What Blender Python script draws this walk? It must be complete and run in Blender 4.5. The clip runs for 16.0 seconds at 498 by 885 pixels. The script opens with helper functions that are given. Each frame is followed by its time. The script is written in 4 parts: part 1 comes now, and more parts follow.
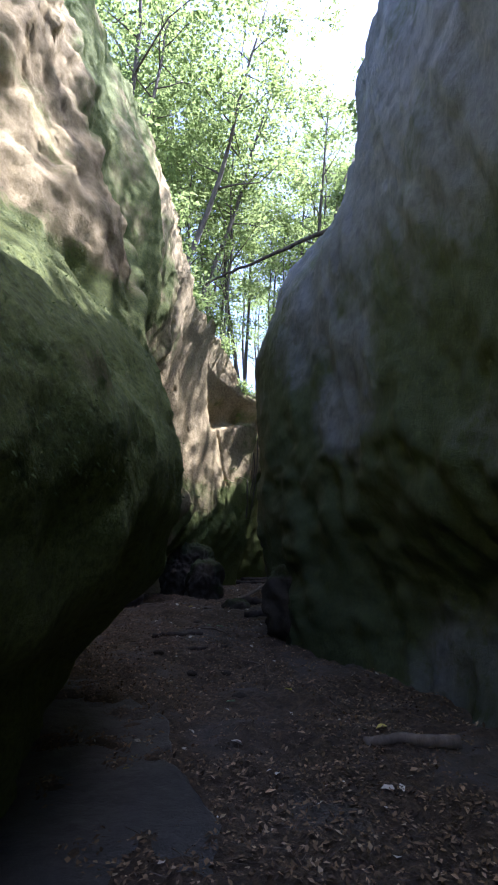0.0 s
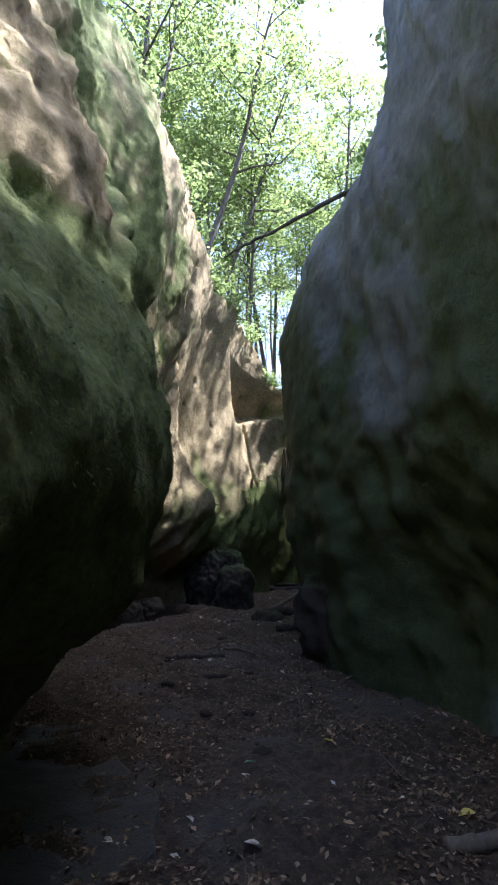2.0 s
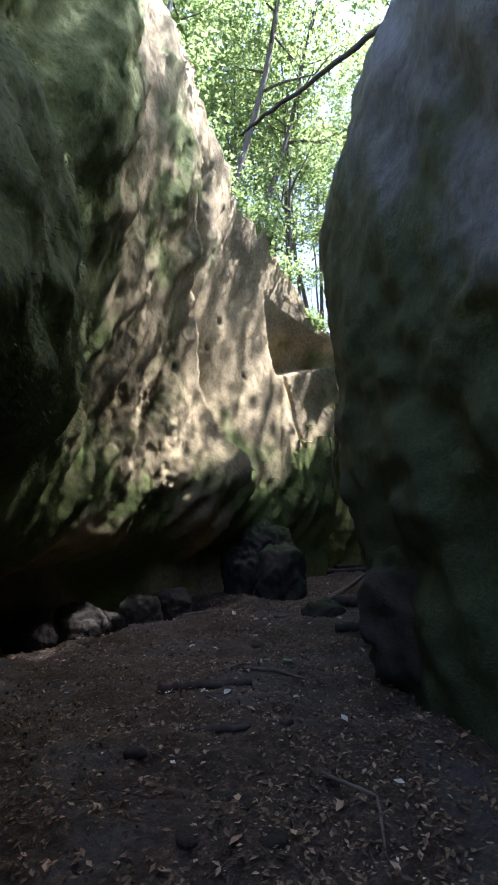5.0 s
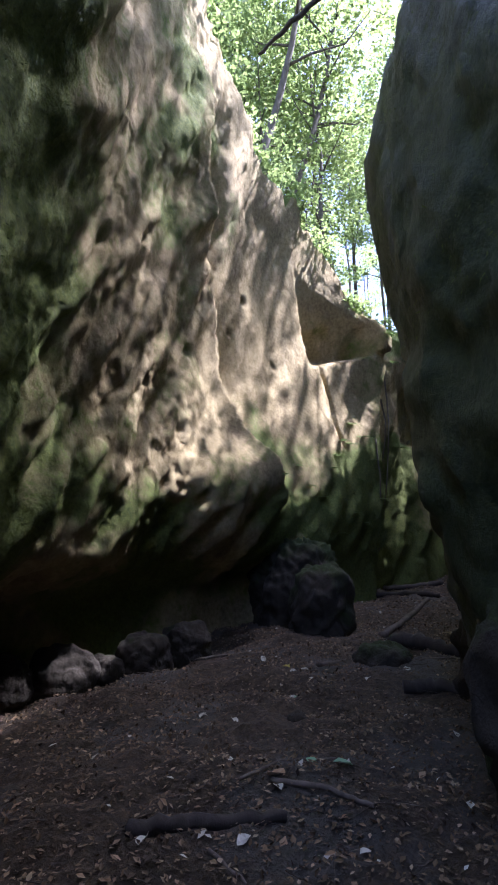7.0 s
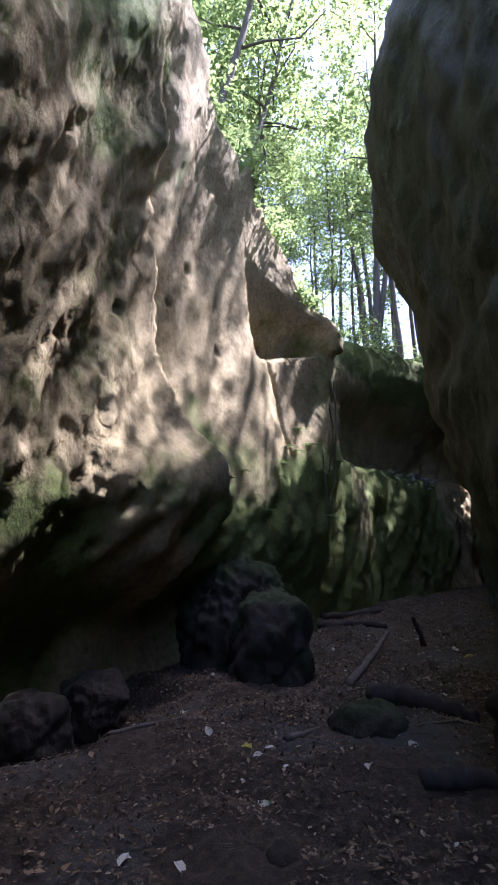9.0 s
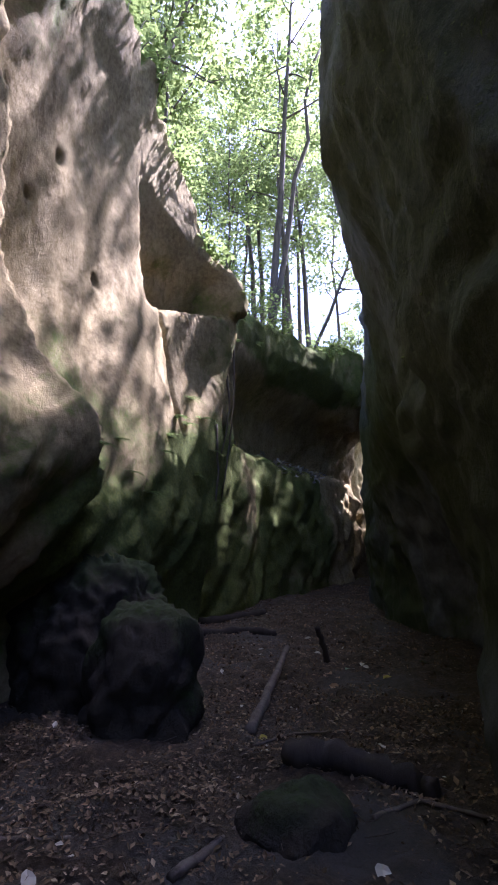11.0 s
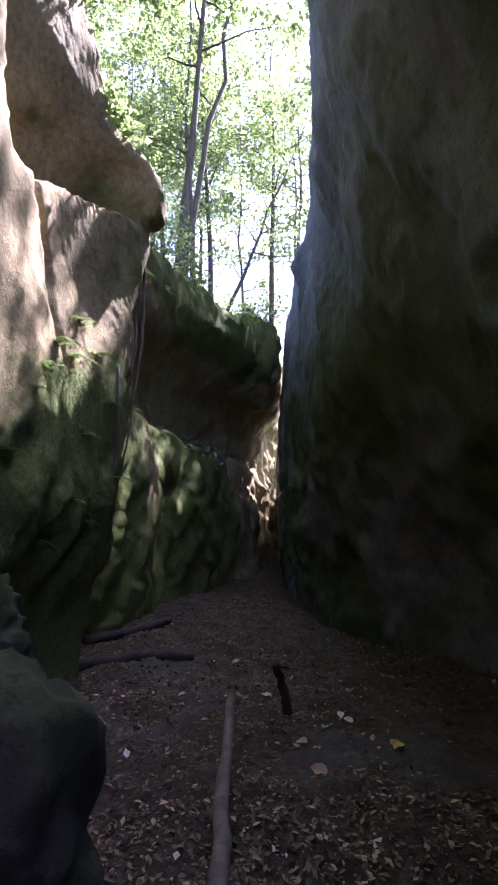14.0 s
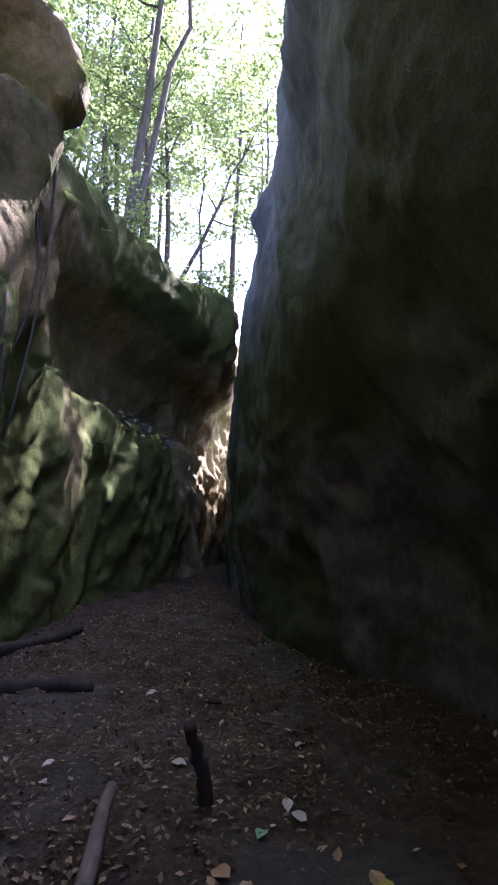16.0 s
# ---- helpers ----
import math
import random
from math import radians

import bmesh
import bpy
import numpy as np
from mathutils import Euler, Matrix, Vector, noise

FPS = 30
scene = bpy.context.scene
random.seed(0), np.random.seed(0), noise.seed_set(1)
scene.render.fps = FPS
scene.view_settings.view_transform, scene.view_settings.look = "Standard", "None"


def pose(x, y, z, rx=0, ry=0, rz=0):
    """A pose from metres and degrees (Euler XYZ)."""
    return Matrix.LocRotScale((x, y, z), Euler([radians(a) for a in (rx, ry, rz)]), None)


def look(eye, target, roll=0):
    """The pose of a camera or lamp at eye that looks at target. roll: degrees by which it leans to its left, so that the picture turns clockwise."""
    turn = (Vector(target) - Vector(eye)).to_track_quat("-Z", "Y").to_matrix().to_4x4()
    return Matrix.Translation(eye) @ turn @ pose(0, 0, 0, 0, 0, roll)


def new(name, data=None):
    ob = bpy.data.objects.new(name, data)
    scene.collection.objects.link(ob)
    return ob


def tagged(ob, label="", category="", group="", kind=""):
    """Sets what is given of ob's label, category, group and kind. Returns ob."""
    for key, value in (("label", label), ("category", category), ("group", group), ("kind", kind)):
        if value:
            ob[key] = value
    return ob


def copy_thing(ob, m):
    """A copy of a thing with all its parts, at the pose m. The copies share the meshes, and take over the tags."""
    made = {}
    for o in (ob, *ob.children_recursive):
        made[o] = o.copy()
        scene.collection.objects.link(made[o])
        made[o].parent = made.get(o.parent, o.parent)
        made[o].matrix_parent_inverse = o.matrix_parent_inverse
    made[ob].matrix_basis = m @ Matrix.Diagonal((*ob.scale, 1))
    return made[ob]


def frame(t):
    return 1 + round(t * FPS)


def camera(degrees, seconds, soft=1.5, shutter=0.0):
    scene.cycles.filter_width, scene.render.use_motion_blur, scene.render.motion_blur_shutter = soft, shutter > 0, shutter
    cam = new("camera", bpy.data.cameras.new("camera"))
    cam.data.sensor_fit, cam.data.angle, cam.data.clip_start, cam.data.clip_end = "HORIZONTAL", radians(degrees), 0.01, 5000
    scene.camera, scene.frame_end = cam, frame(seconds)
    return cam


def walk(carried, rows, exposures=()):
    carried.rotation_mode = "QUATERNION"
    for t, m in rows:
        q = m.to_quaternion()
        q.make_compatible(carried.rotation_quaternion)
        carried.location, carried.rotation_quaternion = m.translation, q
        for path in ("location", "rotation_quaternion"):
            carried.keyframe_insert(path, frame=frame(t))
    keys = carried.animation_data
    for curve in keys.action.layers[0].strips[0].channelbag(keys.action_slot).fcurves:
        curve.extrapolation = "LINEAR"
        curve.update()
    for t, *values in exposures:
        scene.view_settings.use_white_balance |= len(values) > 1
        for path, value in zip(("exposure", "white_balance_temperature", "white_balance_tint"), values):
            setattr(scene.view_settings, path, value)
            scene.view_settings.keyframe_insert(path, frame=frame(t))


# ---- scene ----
cam = camera(52.5, 16.0, soft=1.9)
METRES, EYE, TILT, LEAN, TURN = 13.3, 1.5, 0.0, 0.0, 0.0
ROWS = [
    (0.0, 0.0, 0.0, 0.0, -0.23, 10.42, -1.27),
    (0.5, 0.0017, 0.0252, -0.0017, -0.37, 11.6, -0.94),
    (1.0, -0.0014, 0.0538, 0.0012, 0.71, 11.77, -0.18),
    (1.5, 0.0024, 0.077, -0.0039, 2.76, 11.17, 0.18),
    (2.0, 0.0111, 0.0987, -0.0004, 3.91, 10.7, 0.09),
    (2.5, 0.0154, 0.1279, -0.0072, 4.22, 10.02, 0.27),
    (3.0, 0.0198, 0.1632, -0.011, 5.03, 9.26, 0.79),
    (3.5, 0.0175, 0.1972, -0.0146, 6.49, 8.96, 1.2),
    (4.0, 0.0172, 0.2322, -0.0176, 9.09, 8.29, 1.52),
    (6.5, 0.0017, 0.3978, -0.0111, 12.29, 10.36, 3.01),
    (7.0, -0.0058, 0.4302, -0.0135, 14.59, 10.61, 2.7),
    (7.5, -0.0147, 0.4593, -0.0127, 14.19, 11.07, 2.47),
    (8.0, -0.0301, 0.4869, -0.0114, 11.87, 11.6, 2.53),
    (8.5, -0.044, 0.5175, -0.0123, 9.12, 12.11, 2.19),
    (9.0, -0.06, 0.5455, -0.0133, 4.56, 12.4, 1.59),
    (9.5, -0.0741, 0.5746, -0.0113, -0.17, 11.64, 1.25),
    (10.0, -0.0764, 0.608, -0.0104, -4.36, 11.09, 0.81),
    (12.5, -0.072, 0.7701, -0.0081, -15.17, 11.4, 1.31),
    (13.0, -0.072, 0.8002, -0.0115, -17.13, 10.83, 1.66),
    (13.5, -0.0707, 0.8299, -0.0084, -19.85, 10.35, 1.14),
    (14.0, -0.0676, 0.8568, -0.0085, -22.92, 9.96, 0.6),
    (14.5, -0.0565, 0.8832, -0.0106, -25.25, 10.08, 0.34),
    (15.0, -0.0474, 0.9065, -0.0128, -28.15, 11.09, 0.24),
    (15.5, -0.0328, 0.934, -0.0141, -29.42, 10.73, -0.17),
    (16.0, -0.0073, 0.9557, -0.0116, -28.29, 9.43, -1.07),
]
EXPOSURES = [(0.0, 2.35, 5350, 28), (3.5, 2.68, 5400, 21), (7.0, 2.78, 5300, 31), (9.0, 2.7, 5250, 34), (12.0, 2.75, 5400, 42), (16.0, 3.3, 5350, 43)]

walk(cam, [(t, pose(0, 0, EYE, TILT, LEAN, TURN) @ pose(METRES * x, METRES * y, METRES * z, 90 + pitch, roll, yaw)) for t, x, y, z, yaw, pitch, roll in ROWS], EXPOSURES)

# ---- light ----
SUN_AZ, SUN_EL = 67.0, 61.5        # degrees right of +y, degrees above the horizon
world = bpy.data.worlds.new("sky")
scene.world = world
world.use_nodes = True
wn = world.node_tree
sky = wn.nodes.new("ShaderNodeTexSky")
sky.sky_type = "NISHITA"
sky.sun_disc = False
sky.sun_elevation = radians(SUN_EL)
sky.sun_rotation = radians(SUN_AZ)
sky.air_density, sky.dust_density = 1.0, 2.5
wn.nodes["Background"].inputs["Strength"].default_value = 0.115
wn.links.new(sky.outputs[0], wn.nodes["Background"].inputs["Color"])
sun = new("sun", bpy.data.lights.new("sun", "SUN"))
sun.data.energy, sun.data.angle, sun.data.color = 5.0, radians(0.55), (1.0, 0.95, 0.88)
SUN_DIR = Vector((math.sin(radians(SUN_AZ)) * math.cos(radians(SUN_EL)), math.cos(radians(SUN_AZ)) * math.cos(radians(SUN_EL)), math.sin(radians(SUN_EL))))
sun.matrix_world = look(SUN_DIR * 60, (0, 0, 0))


# ---- materials ----
def shader(name):
    m = bpy.data.materials.new(name)
    m.use_nodes = True
    nt = m.node_tree
    return m, nt, nt.nodes["Principled BSDF"]


def node(nt, kind, **values):
    n = nt.nodes.new(kind)
    for key, value in values.items():
        n.inputs[key.replace("_", " ")].default_value = value
    return n


def noise_node(nt, scale, detail=6.0, rough=0.6, stretch=(1, 1, 1), turn=(0, 0, 0)):
    geo = nt.nodes.new("ShaderNodeNewGeometry")
    mp = nt.nodes.new("ShaderNodeMapping")
    mp.inputs["Scale"].default_value = stretch
    mp.inputs["Rotation"].default_value = [radians(a) for a in turn]
    nt.links.new(geo.outputs["Position"], mp.inputs["Vector"])
    n = node(nt, "ShaderNodeTexNoise", Scale=scale, Detail=detail, Roughness=rough)
    nt.links.new(mp.outputs[0], n.inputs["Vector"])
    return n.outputs["Fac"]


def ramp(nt, fac, *stops):
    r = nt.nodes.new("ShaderNodeValToRGB")
    while len(r.color_ramp.elements) < len(stops):
        r.color_ramp.elements.new(0.5)
    for e, (p, c) in zip(r.color_ramp.elements, stops):
        e.position = p
        e.color = (*c, 1) if len(c) == 3 else c
    nt.links.new(fac, r.inputs[0])
    return r.outputs[0]


def mix(nt, fac, a, b, blend="MIX"):
    m = nt.nodes.new("ShaderNodeMix")
    m.data_type = "RGBA"
    m.blend_type = blend
    for sock, v in ((m.inputs[0], fac), (m.inputs[6], a), (m.inputs[7], b)):
        if hasattr(v, "links"):
            nt.links.new(v, sock)
        else:
            sock.default_value = v if not isinstance(v, tuple) else (*v, 1)
    return m.outputs[2]


def math_node(nt, op, a, b):
    m = nt.nodes.new("ShaderNodeMath")
    m.operation = op
    m.use_clamp = True
    for sock, v in ((m.inputs[0], a), (m.inputs[1], b)):
        if hasattr(v, "links"):
            nt.links.new(v, sock)
        else:
            sock.default_value = v
    return m.outputs[0]


def bump(nt, bsdf, height, strength, distance):
    b = nt.nodes.new("ShaderNodeBump")
    b.inputs["Strength"].default_value, b.inputs["Distance"].default_value = strength, distance
    nt.links.new(height, b.inputs["Height"])
    nt.links.new(b.outputs[0], bsdf.inputs["Normal"])


def rock_material(name, dark, mid, light, moss_a, moss_b, rough=0.92):
    """Weathered sandstone whose moss cover is the mesh's own attribute, broken up by noise."""
    m, nt, b = shader(name)
    grain = noise_node(nt, 14, 9, 0.7)
    stain = noise_node(nt, 0.9, 5, 0.6, (1, 1, 0.6))
    streak = noise_node(nt, 3.2, 6, 0.65, (1, 1, 0.35), (35, 0, 0))
    base = ramp(nt, stain, (0.3, dark), (0.5, mid), (0.72, light))
    base = mix(nt, 0.55, base, ramp(nt, streak, (0.32, dark), (0.55, mid), (0.75, light)))
    base = mix(nt, 0.35, base, ramp(nt, grain, (0.3, tuple(c * 0.45 for c in mid)), (0.7, tuple(min(1, c * 1.35) for c in light))))
    at = nt.nodes.new("ShaderNodeAttribute")
    at.attribute_name = "moss"
    fine = noise_node(nt, 5.5, 8, 0.72)
    cover = math_node(nt, "ADD", at.outputs["Fac"], math_node(nt, "SUBTRACT", fine, 0.5))
    cover = ramp(nt, cover, (0.38, (0, 0, 0)), (0.62, (1, 1, 1)))
    green = ramp(nt, noise_node(nt, 22, 6, 0.7), (0.3, moss_a), (0.7, moss_b))
    col = mix(nt, cover, base, green)
    nt.links.new(col, b.inputs["Base Color"])
    b.inputs["Roughness"].default_value = rough
    b.inputs["Specular IOR Level"].default_value = 0.3
    h = math_node(nt, "ADD", math_node(nt, "MULTIPLY", noise_node(nt, 7, 9, 0.7, (1, 1, 0.6), (35, 0, 0)), 0.6), math_node(nt, "MULTIPLY", noise_node(nt, 45, 6, 0.7), 0.35))
    bump(nt, b, h, 0.9, 0.06)
    return m


SANDSTONE = rock_material("sandstone", (0.07, 0.052, 0.027), (0.28, 0.218, 0.098), (0.58, 0.475, 0.26), (0.06, 0.08, 0.019), (0.18, 0.21, 0.05))
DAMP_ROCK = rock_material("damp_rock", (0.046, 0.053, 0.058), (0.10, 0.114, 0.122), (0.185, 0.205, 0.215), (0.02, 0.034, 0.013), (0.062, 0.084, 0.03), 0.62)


def soil_material():
    m, nt, b = shader("soil")
    big = noise_node(nt, 0.8, 5, 0.6)
    fine = noise_node(nt, 16, 8, 0.75)
    col = ramp(nt, fine, (0.3, (0.013, 0.009, 0.005)), (0.52, (0.055, 0.037, 0.018)), (0.75, (0.14, 0.10, 0.052)))
    col = mix(nt, ramp(nt, big, (0.52, (0, 0, 0)), (0.60, (1, 1, 1))), col, mix(nt, 0.6, col, (0.075, 0.074, 0.064)))
    nt.links.new(col, b.inputs["Base Color"])
    b.inputs["Roughness"].default_value = 0.85
    bump(nt, b, math_node(nt, "ADD", math_node(nt, "MULTIPLY", fine, 0.6), math_node(nt, "MULTIPLY", noise_node(nt, 60, 6, 0.7), 0.4)), 1.0, 0.06)
    return m


# near-black brown stone, used for every boulder and loose stone
DARK_ROCK = rock_material("dark_rock", (0.015, 0.012, 0.008), (0.033, 0.027, 0.018), (0.062, 0.052, 0.036), (0.018, 0.028, 0.009), (0.05, 0.07, 0.02))
WET_ROCK = rock_material("wet_rock", (0.022, 0.023, 0.021), (0.042, 0.043, 0.039), (0.075, 0.075, 0.068), (0.018, 0.028, 0.009), (0.05, 0.07, 0.02), 0.5)
SOIL = soil_material()


def leaf_material(name, stops, translucent, rough=0.5):
    m, nt, b = shader(name)
    geo = nt.nodes.new("ShaderNodeNewGeometry")
    col = ramp(nt, geo.outputs["Random Per Island"], *stops)
    nt.links.new(col, b.inputs["Base Color"])
    b.inputs["Roughness"].default_value = rough
    b.inputs["Specular IOR Level"].default_value = 0.3
    if translucent:
        t = nt.nodes.new("ShaderNodeBsdfTranslucent")
        nt.links.new(mix(nt, 0.55, col, (0.40, 0.50, 0.17)), t.inputs["Color"])
        mx = nt.nodes.new("ShaderNodeMixShader")
        mx.inputs[0].default_value = translucent
        nt.links.new(b.outputs[0], mx.inputs[1])
        nt.links.new(t.outputs[0], mx.inputs[2])
        nt.links.new(mx.outputs[0], nt.nodes["Material Output"].inputs["Surface"])
    return m


FOLIAGE = leaf_material("foliage", ((0.0, (0.04, 0.075, 0.025)), (0.5, (0.07, 0.12, 0.035)), (1.0, (0.11, 0.165, 0.05))), 0.6)
LITTER = leaf_material("leaf_litter", ((0.0, (0.03, 0.02, 0.012)), (0.5, (0.115, 0.077, 0.039)), (0.88, (0.19, 0.13, 0.07)), (1.0, (0.32, 0.25, 0.155))), 0.0, 0.7)
PALE_LEAF = leaf_material("pale_leaf", ((0.0, (0.36, 0.33, 0.25)), (1.0, (0.5, 0.48, 0.40))), 0.0, 0.5)
YELLOW_LEAF = leaf_material("yellow_leaf", ((0.0, (0.45, 0.36, 0.05)), (1.0, (0.5, 0.42, 0.08))), 0.15, 0.5)
GREEN_LEAF = leaf_material("green_leaf", ((0.0, (0.16, 0.30, 0.17)), (1.0, (0.20, 0.36, 0.22))), 0.15, 0.5)
MOSS = leaf_material("moss", ((0.0, (0.03, 0.05, 0.012)), (1.0, (0.09, 0.13, 0.03))), 0.25, 0.8)
BROWN_LEAF = leaf_material("brown_leaf", ((0.0, (0.24, 0.15, 0.08)), (1.0, (0.36, 0.25, 0.14))), 0.0, 0.6)


def bark_material(name, a, b_):
    m, nt, b = shader(name)
    n = noise_node(nt, 9, 7, 0.7, (1, 1, 0.2))
    nt.links.new(ramp(nt, n, (0.3, a), (0.7, b_)), b.inputs["Base Color"])
    b.inputs["Roughness"].default_value = 0.9
    bump(nt, b, n, 0.7, 0.02)
    return m


BARK = bark_material("bark", (0.045, 0.038, 0.03), (0.14, 0.12, 0.095))
DEADWOOD = bark_material("deadwood", (0.05, 0.04, 0.03), (0.17, 0.14, 0.105))
ROTTEN = bark_material("rotten_wood", (0.018, 0.014, 0.011), (0.05, 0.04, 0.03))


# ---- numbers ----
def lattice(i, j, k, seed):
    h = (i * 374761393 + j * 668265263 + k * 2147483647 + seed * 974711) & 0x7FFFFFFF
    h = ((h ^ (h >> 13)) * 1274126177) & 0x7FFFFFFF
    h = ((h ^ (h >> 16)) * 1103515245) & 0x7FFFFFFF
    return ((h ^ (h >> 15)) & 0xFFFFF) / 524287.5 - 1.0


def value_noise(p, seed=0):
    """Smooth noise from -1 to 1 at an array of points."""
    i = np.floor(p).astype(np.int64)
    f = p - i
    f = f * f * f * (f * (f * 6 - 15) + 10)
    out = 0
    for a in (0, 1):
        for b in (0, 1):
            for c in (0, 1):
                w = (f[..., 0] if a else 1 - f[..., 0]) * (f[..., 1] if b else 1 - f[..., 1]) * (f[..., 2] if c else 1 - f[..., 2])
                out = out + w * lattice(i[..., 0] + a, i[..., 1] + b, i[..., 2] + c, seed)
    return out


def fbm(p, seed=0, octaves=4, gain=0.5):
    total, amp = 0, 1.0
    for o in range(octaves):
        total = total + amp * value_noise(p * 2.03 ** o, seed + o * 17)
        amp *= gain
    return total


def smooth_line(xs, ys, q):
    """A smooth curve through points, without overshoot."""
    xs, ys, q = np.asarray(xs, float), np.asarray(ys, float), np.clip(np.asarray(q, float), xs[0], xs[-1])
    h = np.diff(xs)
    d = np.diff(ys, axis=0) / (h if ys.ndim == 1 else h[:, None])
    m = np.zeros_like(ys)
    m[0], m[-1] = d[0], d[-1]
    same = d[:-1] * d[1:] > 0
    m[1:-1] = np.where(same, 2 * d[:-1] * d[1:] / np.where(same, d[:-1] + d[1:], 1), 0)
    k = np.clip(np.searchsorted(xs, q, side="right") - 1, 0, len(xs) - 2)
    s = (q - xs[k]) / h[k]
    hk = h[k]
    if ys.ndim > 1:
        s, hk = s[:, None], hk[:, None]
    return (1 + 2 * s) * (1 - s) ** 2 * ys[k] + s * (1 - s) ** 2 * hk * m[k] + s * s * (3 - 2 * s) * ys[k + 1] + s * s * (s - 1) * hk * m[k + 1]


def step(a, b, v):
    s = np.clip((v - a) / (b - a), 0, 1)
    return s * s * (3 - 2 * s)


# ---- plan of the gorge: x of each wall at stations along y, level by level ----
L_Y = (-16, -4, 1, 3, 4.3, 5.5, 7, 8.3, 10, 11.5, 13, 14.5, 15.7, 16.7, 17.7)
L_X = {
    -0.8: (-1.5, -2.2, -1.6, -1.6, -1.8, -2.2, -2.8, -3.9, -4.4, -3.9, -3.2, -2.5, -1.4, -0.9, -0.3),
    0.6: (-1.5, -2.2, -1.5, -1.3, -1.4, -1.9, -2.8, -4.2, -4.5, -4.0, -3.3, -2.6, -1.4, -0.9, -0.3),
    1.2: (-1.4, -2.0, -1.2, -0.8, -0.78, -1.3, -2.2, -3.0, -3.1, -3.1, -2.6, -1.8, -1.1, -0.7, -0.1),
    2.0: (-1.3, -1.8, -1.0, -0.58, -0.6, -0.88, -1.65, -2.6, -2.85, -2.9, -2.05, -1.6, -0.95, -0.5, 0.05),
    3.0: (-1.4, -1.9, -1.6, -1.15, -1.0, -1.03, -1.4, -2.3, -2.75, -2.8, -2.45, -1.95, -1.1, -0.65, 0.1),
    4.2: (-1.8, -2.6, -3.0, -2.5, -1.9, -1.45, -1.75, -2.1, -2.45, -2.6, -2.6, -2.1, -1.35, -0.85, 0.15),
    5.4: (-2.2, -2.9, -3.3, -2.9, -2.2, -1.65, -1.95, -1.75, -2.3, -2.45, -2.45, -2.1, -1.5, -0.75, 0.36),
    7.0: (-2.4, -3.0, -3.4, -3.1, -2.5, -2.3, -2.3, -1.65, -2.1, -2.15, -2.1, -1.85, -1.35, -0.65, 0.36),
    9.0: (-2.8, -3.2, -3.4, -3.1, -2.8, -2.75, -2.7, -2.35, -2.25, -2.05, -1.8, -1.5, -1.1, -0.6, 0.0),
    12.0: (-3.2, -3.6, -3.6, -3.4, -3.3, -3.3, -3.4, -3.3, -3.0, -2.7, -1.9, -1.5, -1.1, -0.6, 0.0),
}
L_TOP = ((-16, 10), (3, 10.5), (8, 11.5), (10, 11.2), (12, 10.0), (13, 9.2), (14, 8.7), (15, 8.3), (16, 7.8), (17, 6.8), (17.7, 5.9))
F_Y = (17.6, 18.6, 19.5, 21, 22.7, 24, 26, 28, 30, 32, 36)
F_X = {
    -0.8: (-1.2, -1.0, -0.2, 1.0, 1.9, 3.2, 4.9, 6.3, 7.6, 9.0, 13),
    1.0: (-1.2, -0.8, 0.0, 1.0, 1.85, 3.2, 4.8, 6.2, 7.5, 9.0, 13),
    2.2: (-1.0, -0.6, 0.1, 0.95, 1.8, 3.2, 4.7, 6.2, 7.4, 9.0, 13),
    3.5: (-1.0, -0.6, 0.2, 0.85, 1.7, 3.0, 4.5, 6.1, 7.4, 9.0, 13),
    4.0: (-0.9, -0.5, 0.4, 0.6, 1.0, 1.8, 3.2, 5.5, 7.4, 9.0, 13),
    5.1: (-0.8, -0.4, 0.5, 0.7, 1.1, 2.0, 3.5, 5.8, 7.5, 9.0, 13),
    6.2: (-0.8, -0.4, 0.5, 1.1, 2.1, 3.3, 5.1, 6.9, 7.9, 9.0, 13),
    7.0: (-0.7, -0.3, 0.5, 1.2, 2.4, 3.8, 5.6, 7.1, 7.9, 9.0, 13),
    10.0: (-0.7, -0.3, 0.4, 1.0, 2.1, 3.5, 5.3, 6.8, 7.6, 9.0, 13),
}
F_TOP = ((17.6, 6.0), (18.6, 6.3), (22, 7.2), (26, 7.9), (28, 8.6), (30, 9.0), (36, 9.5))
R_Y = (-16, -4, 2, 5, 6.5, 8, 9.5, 11, 12.5, 14, 16, 18, 21, 25, 32, 38)
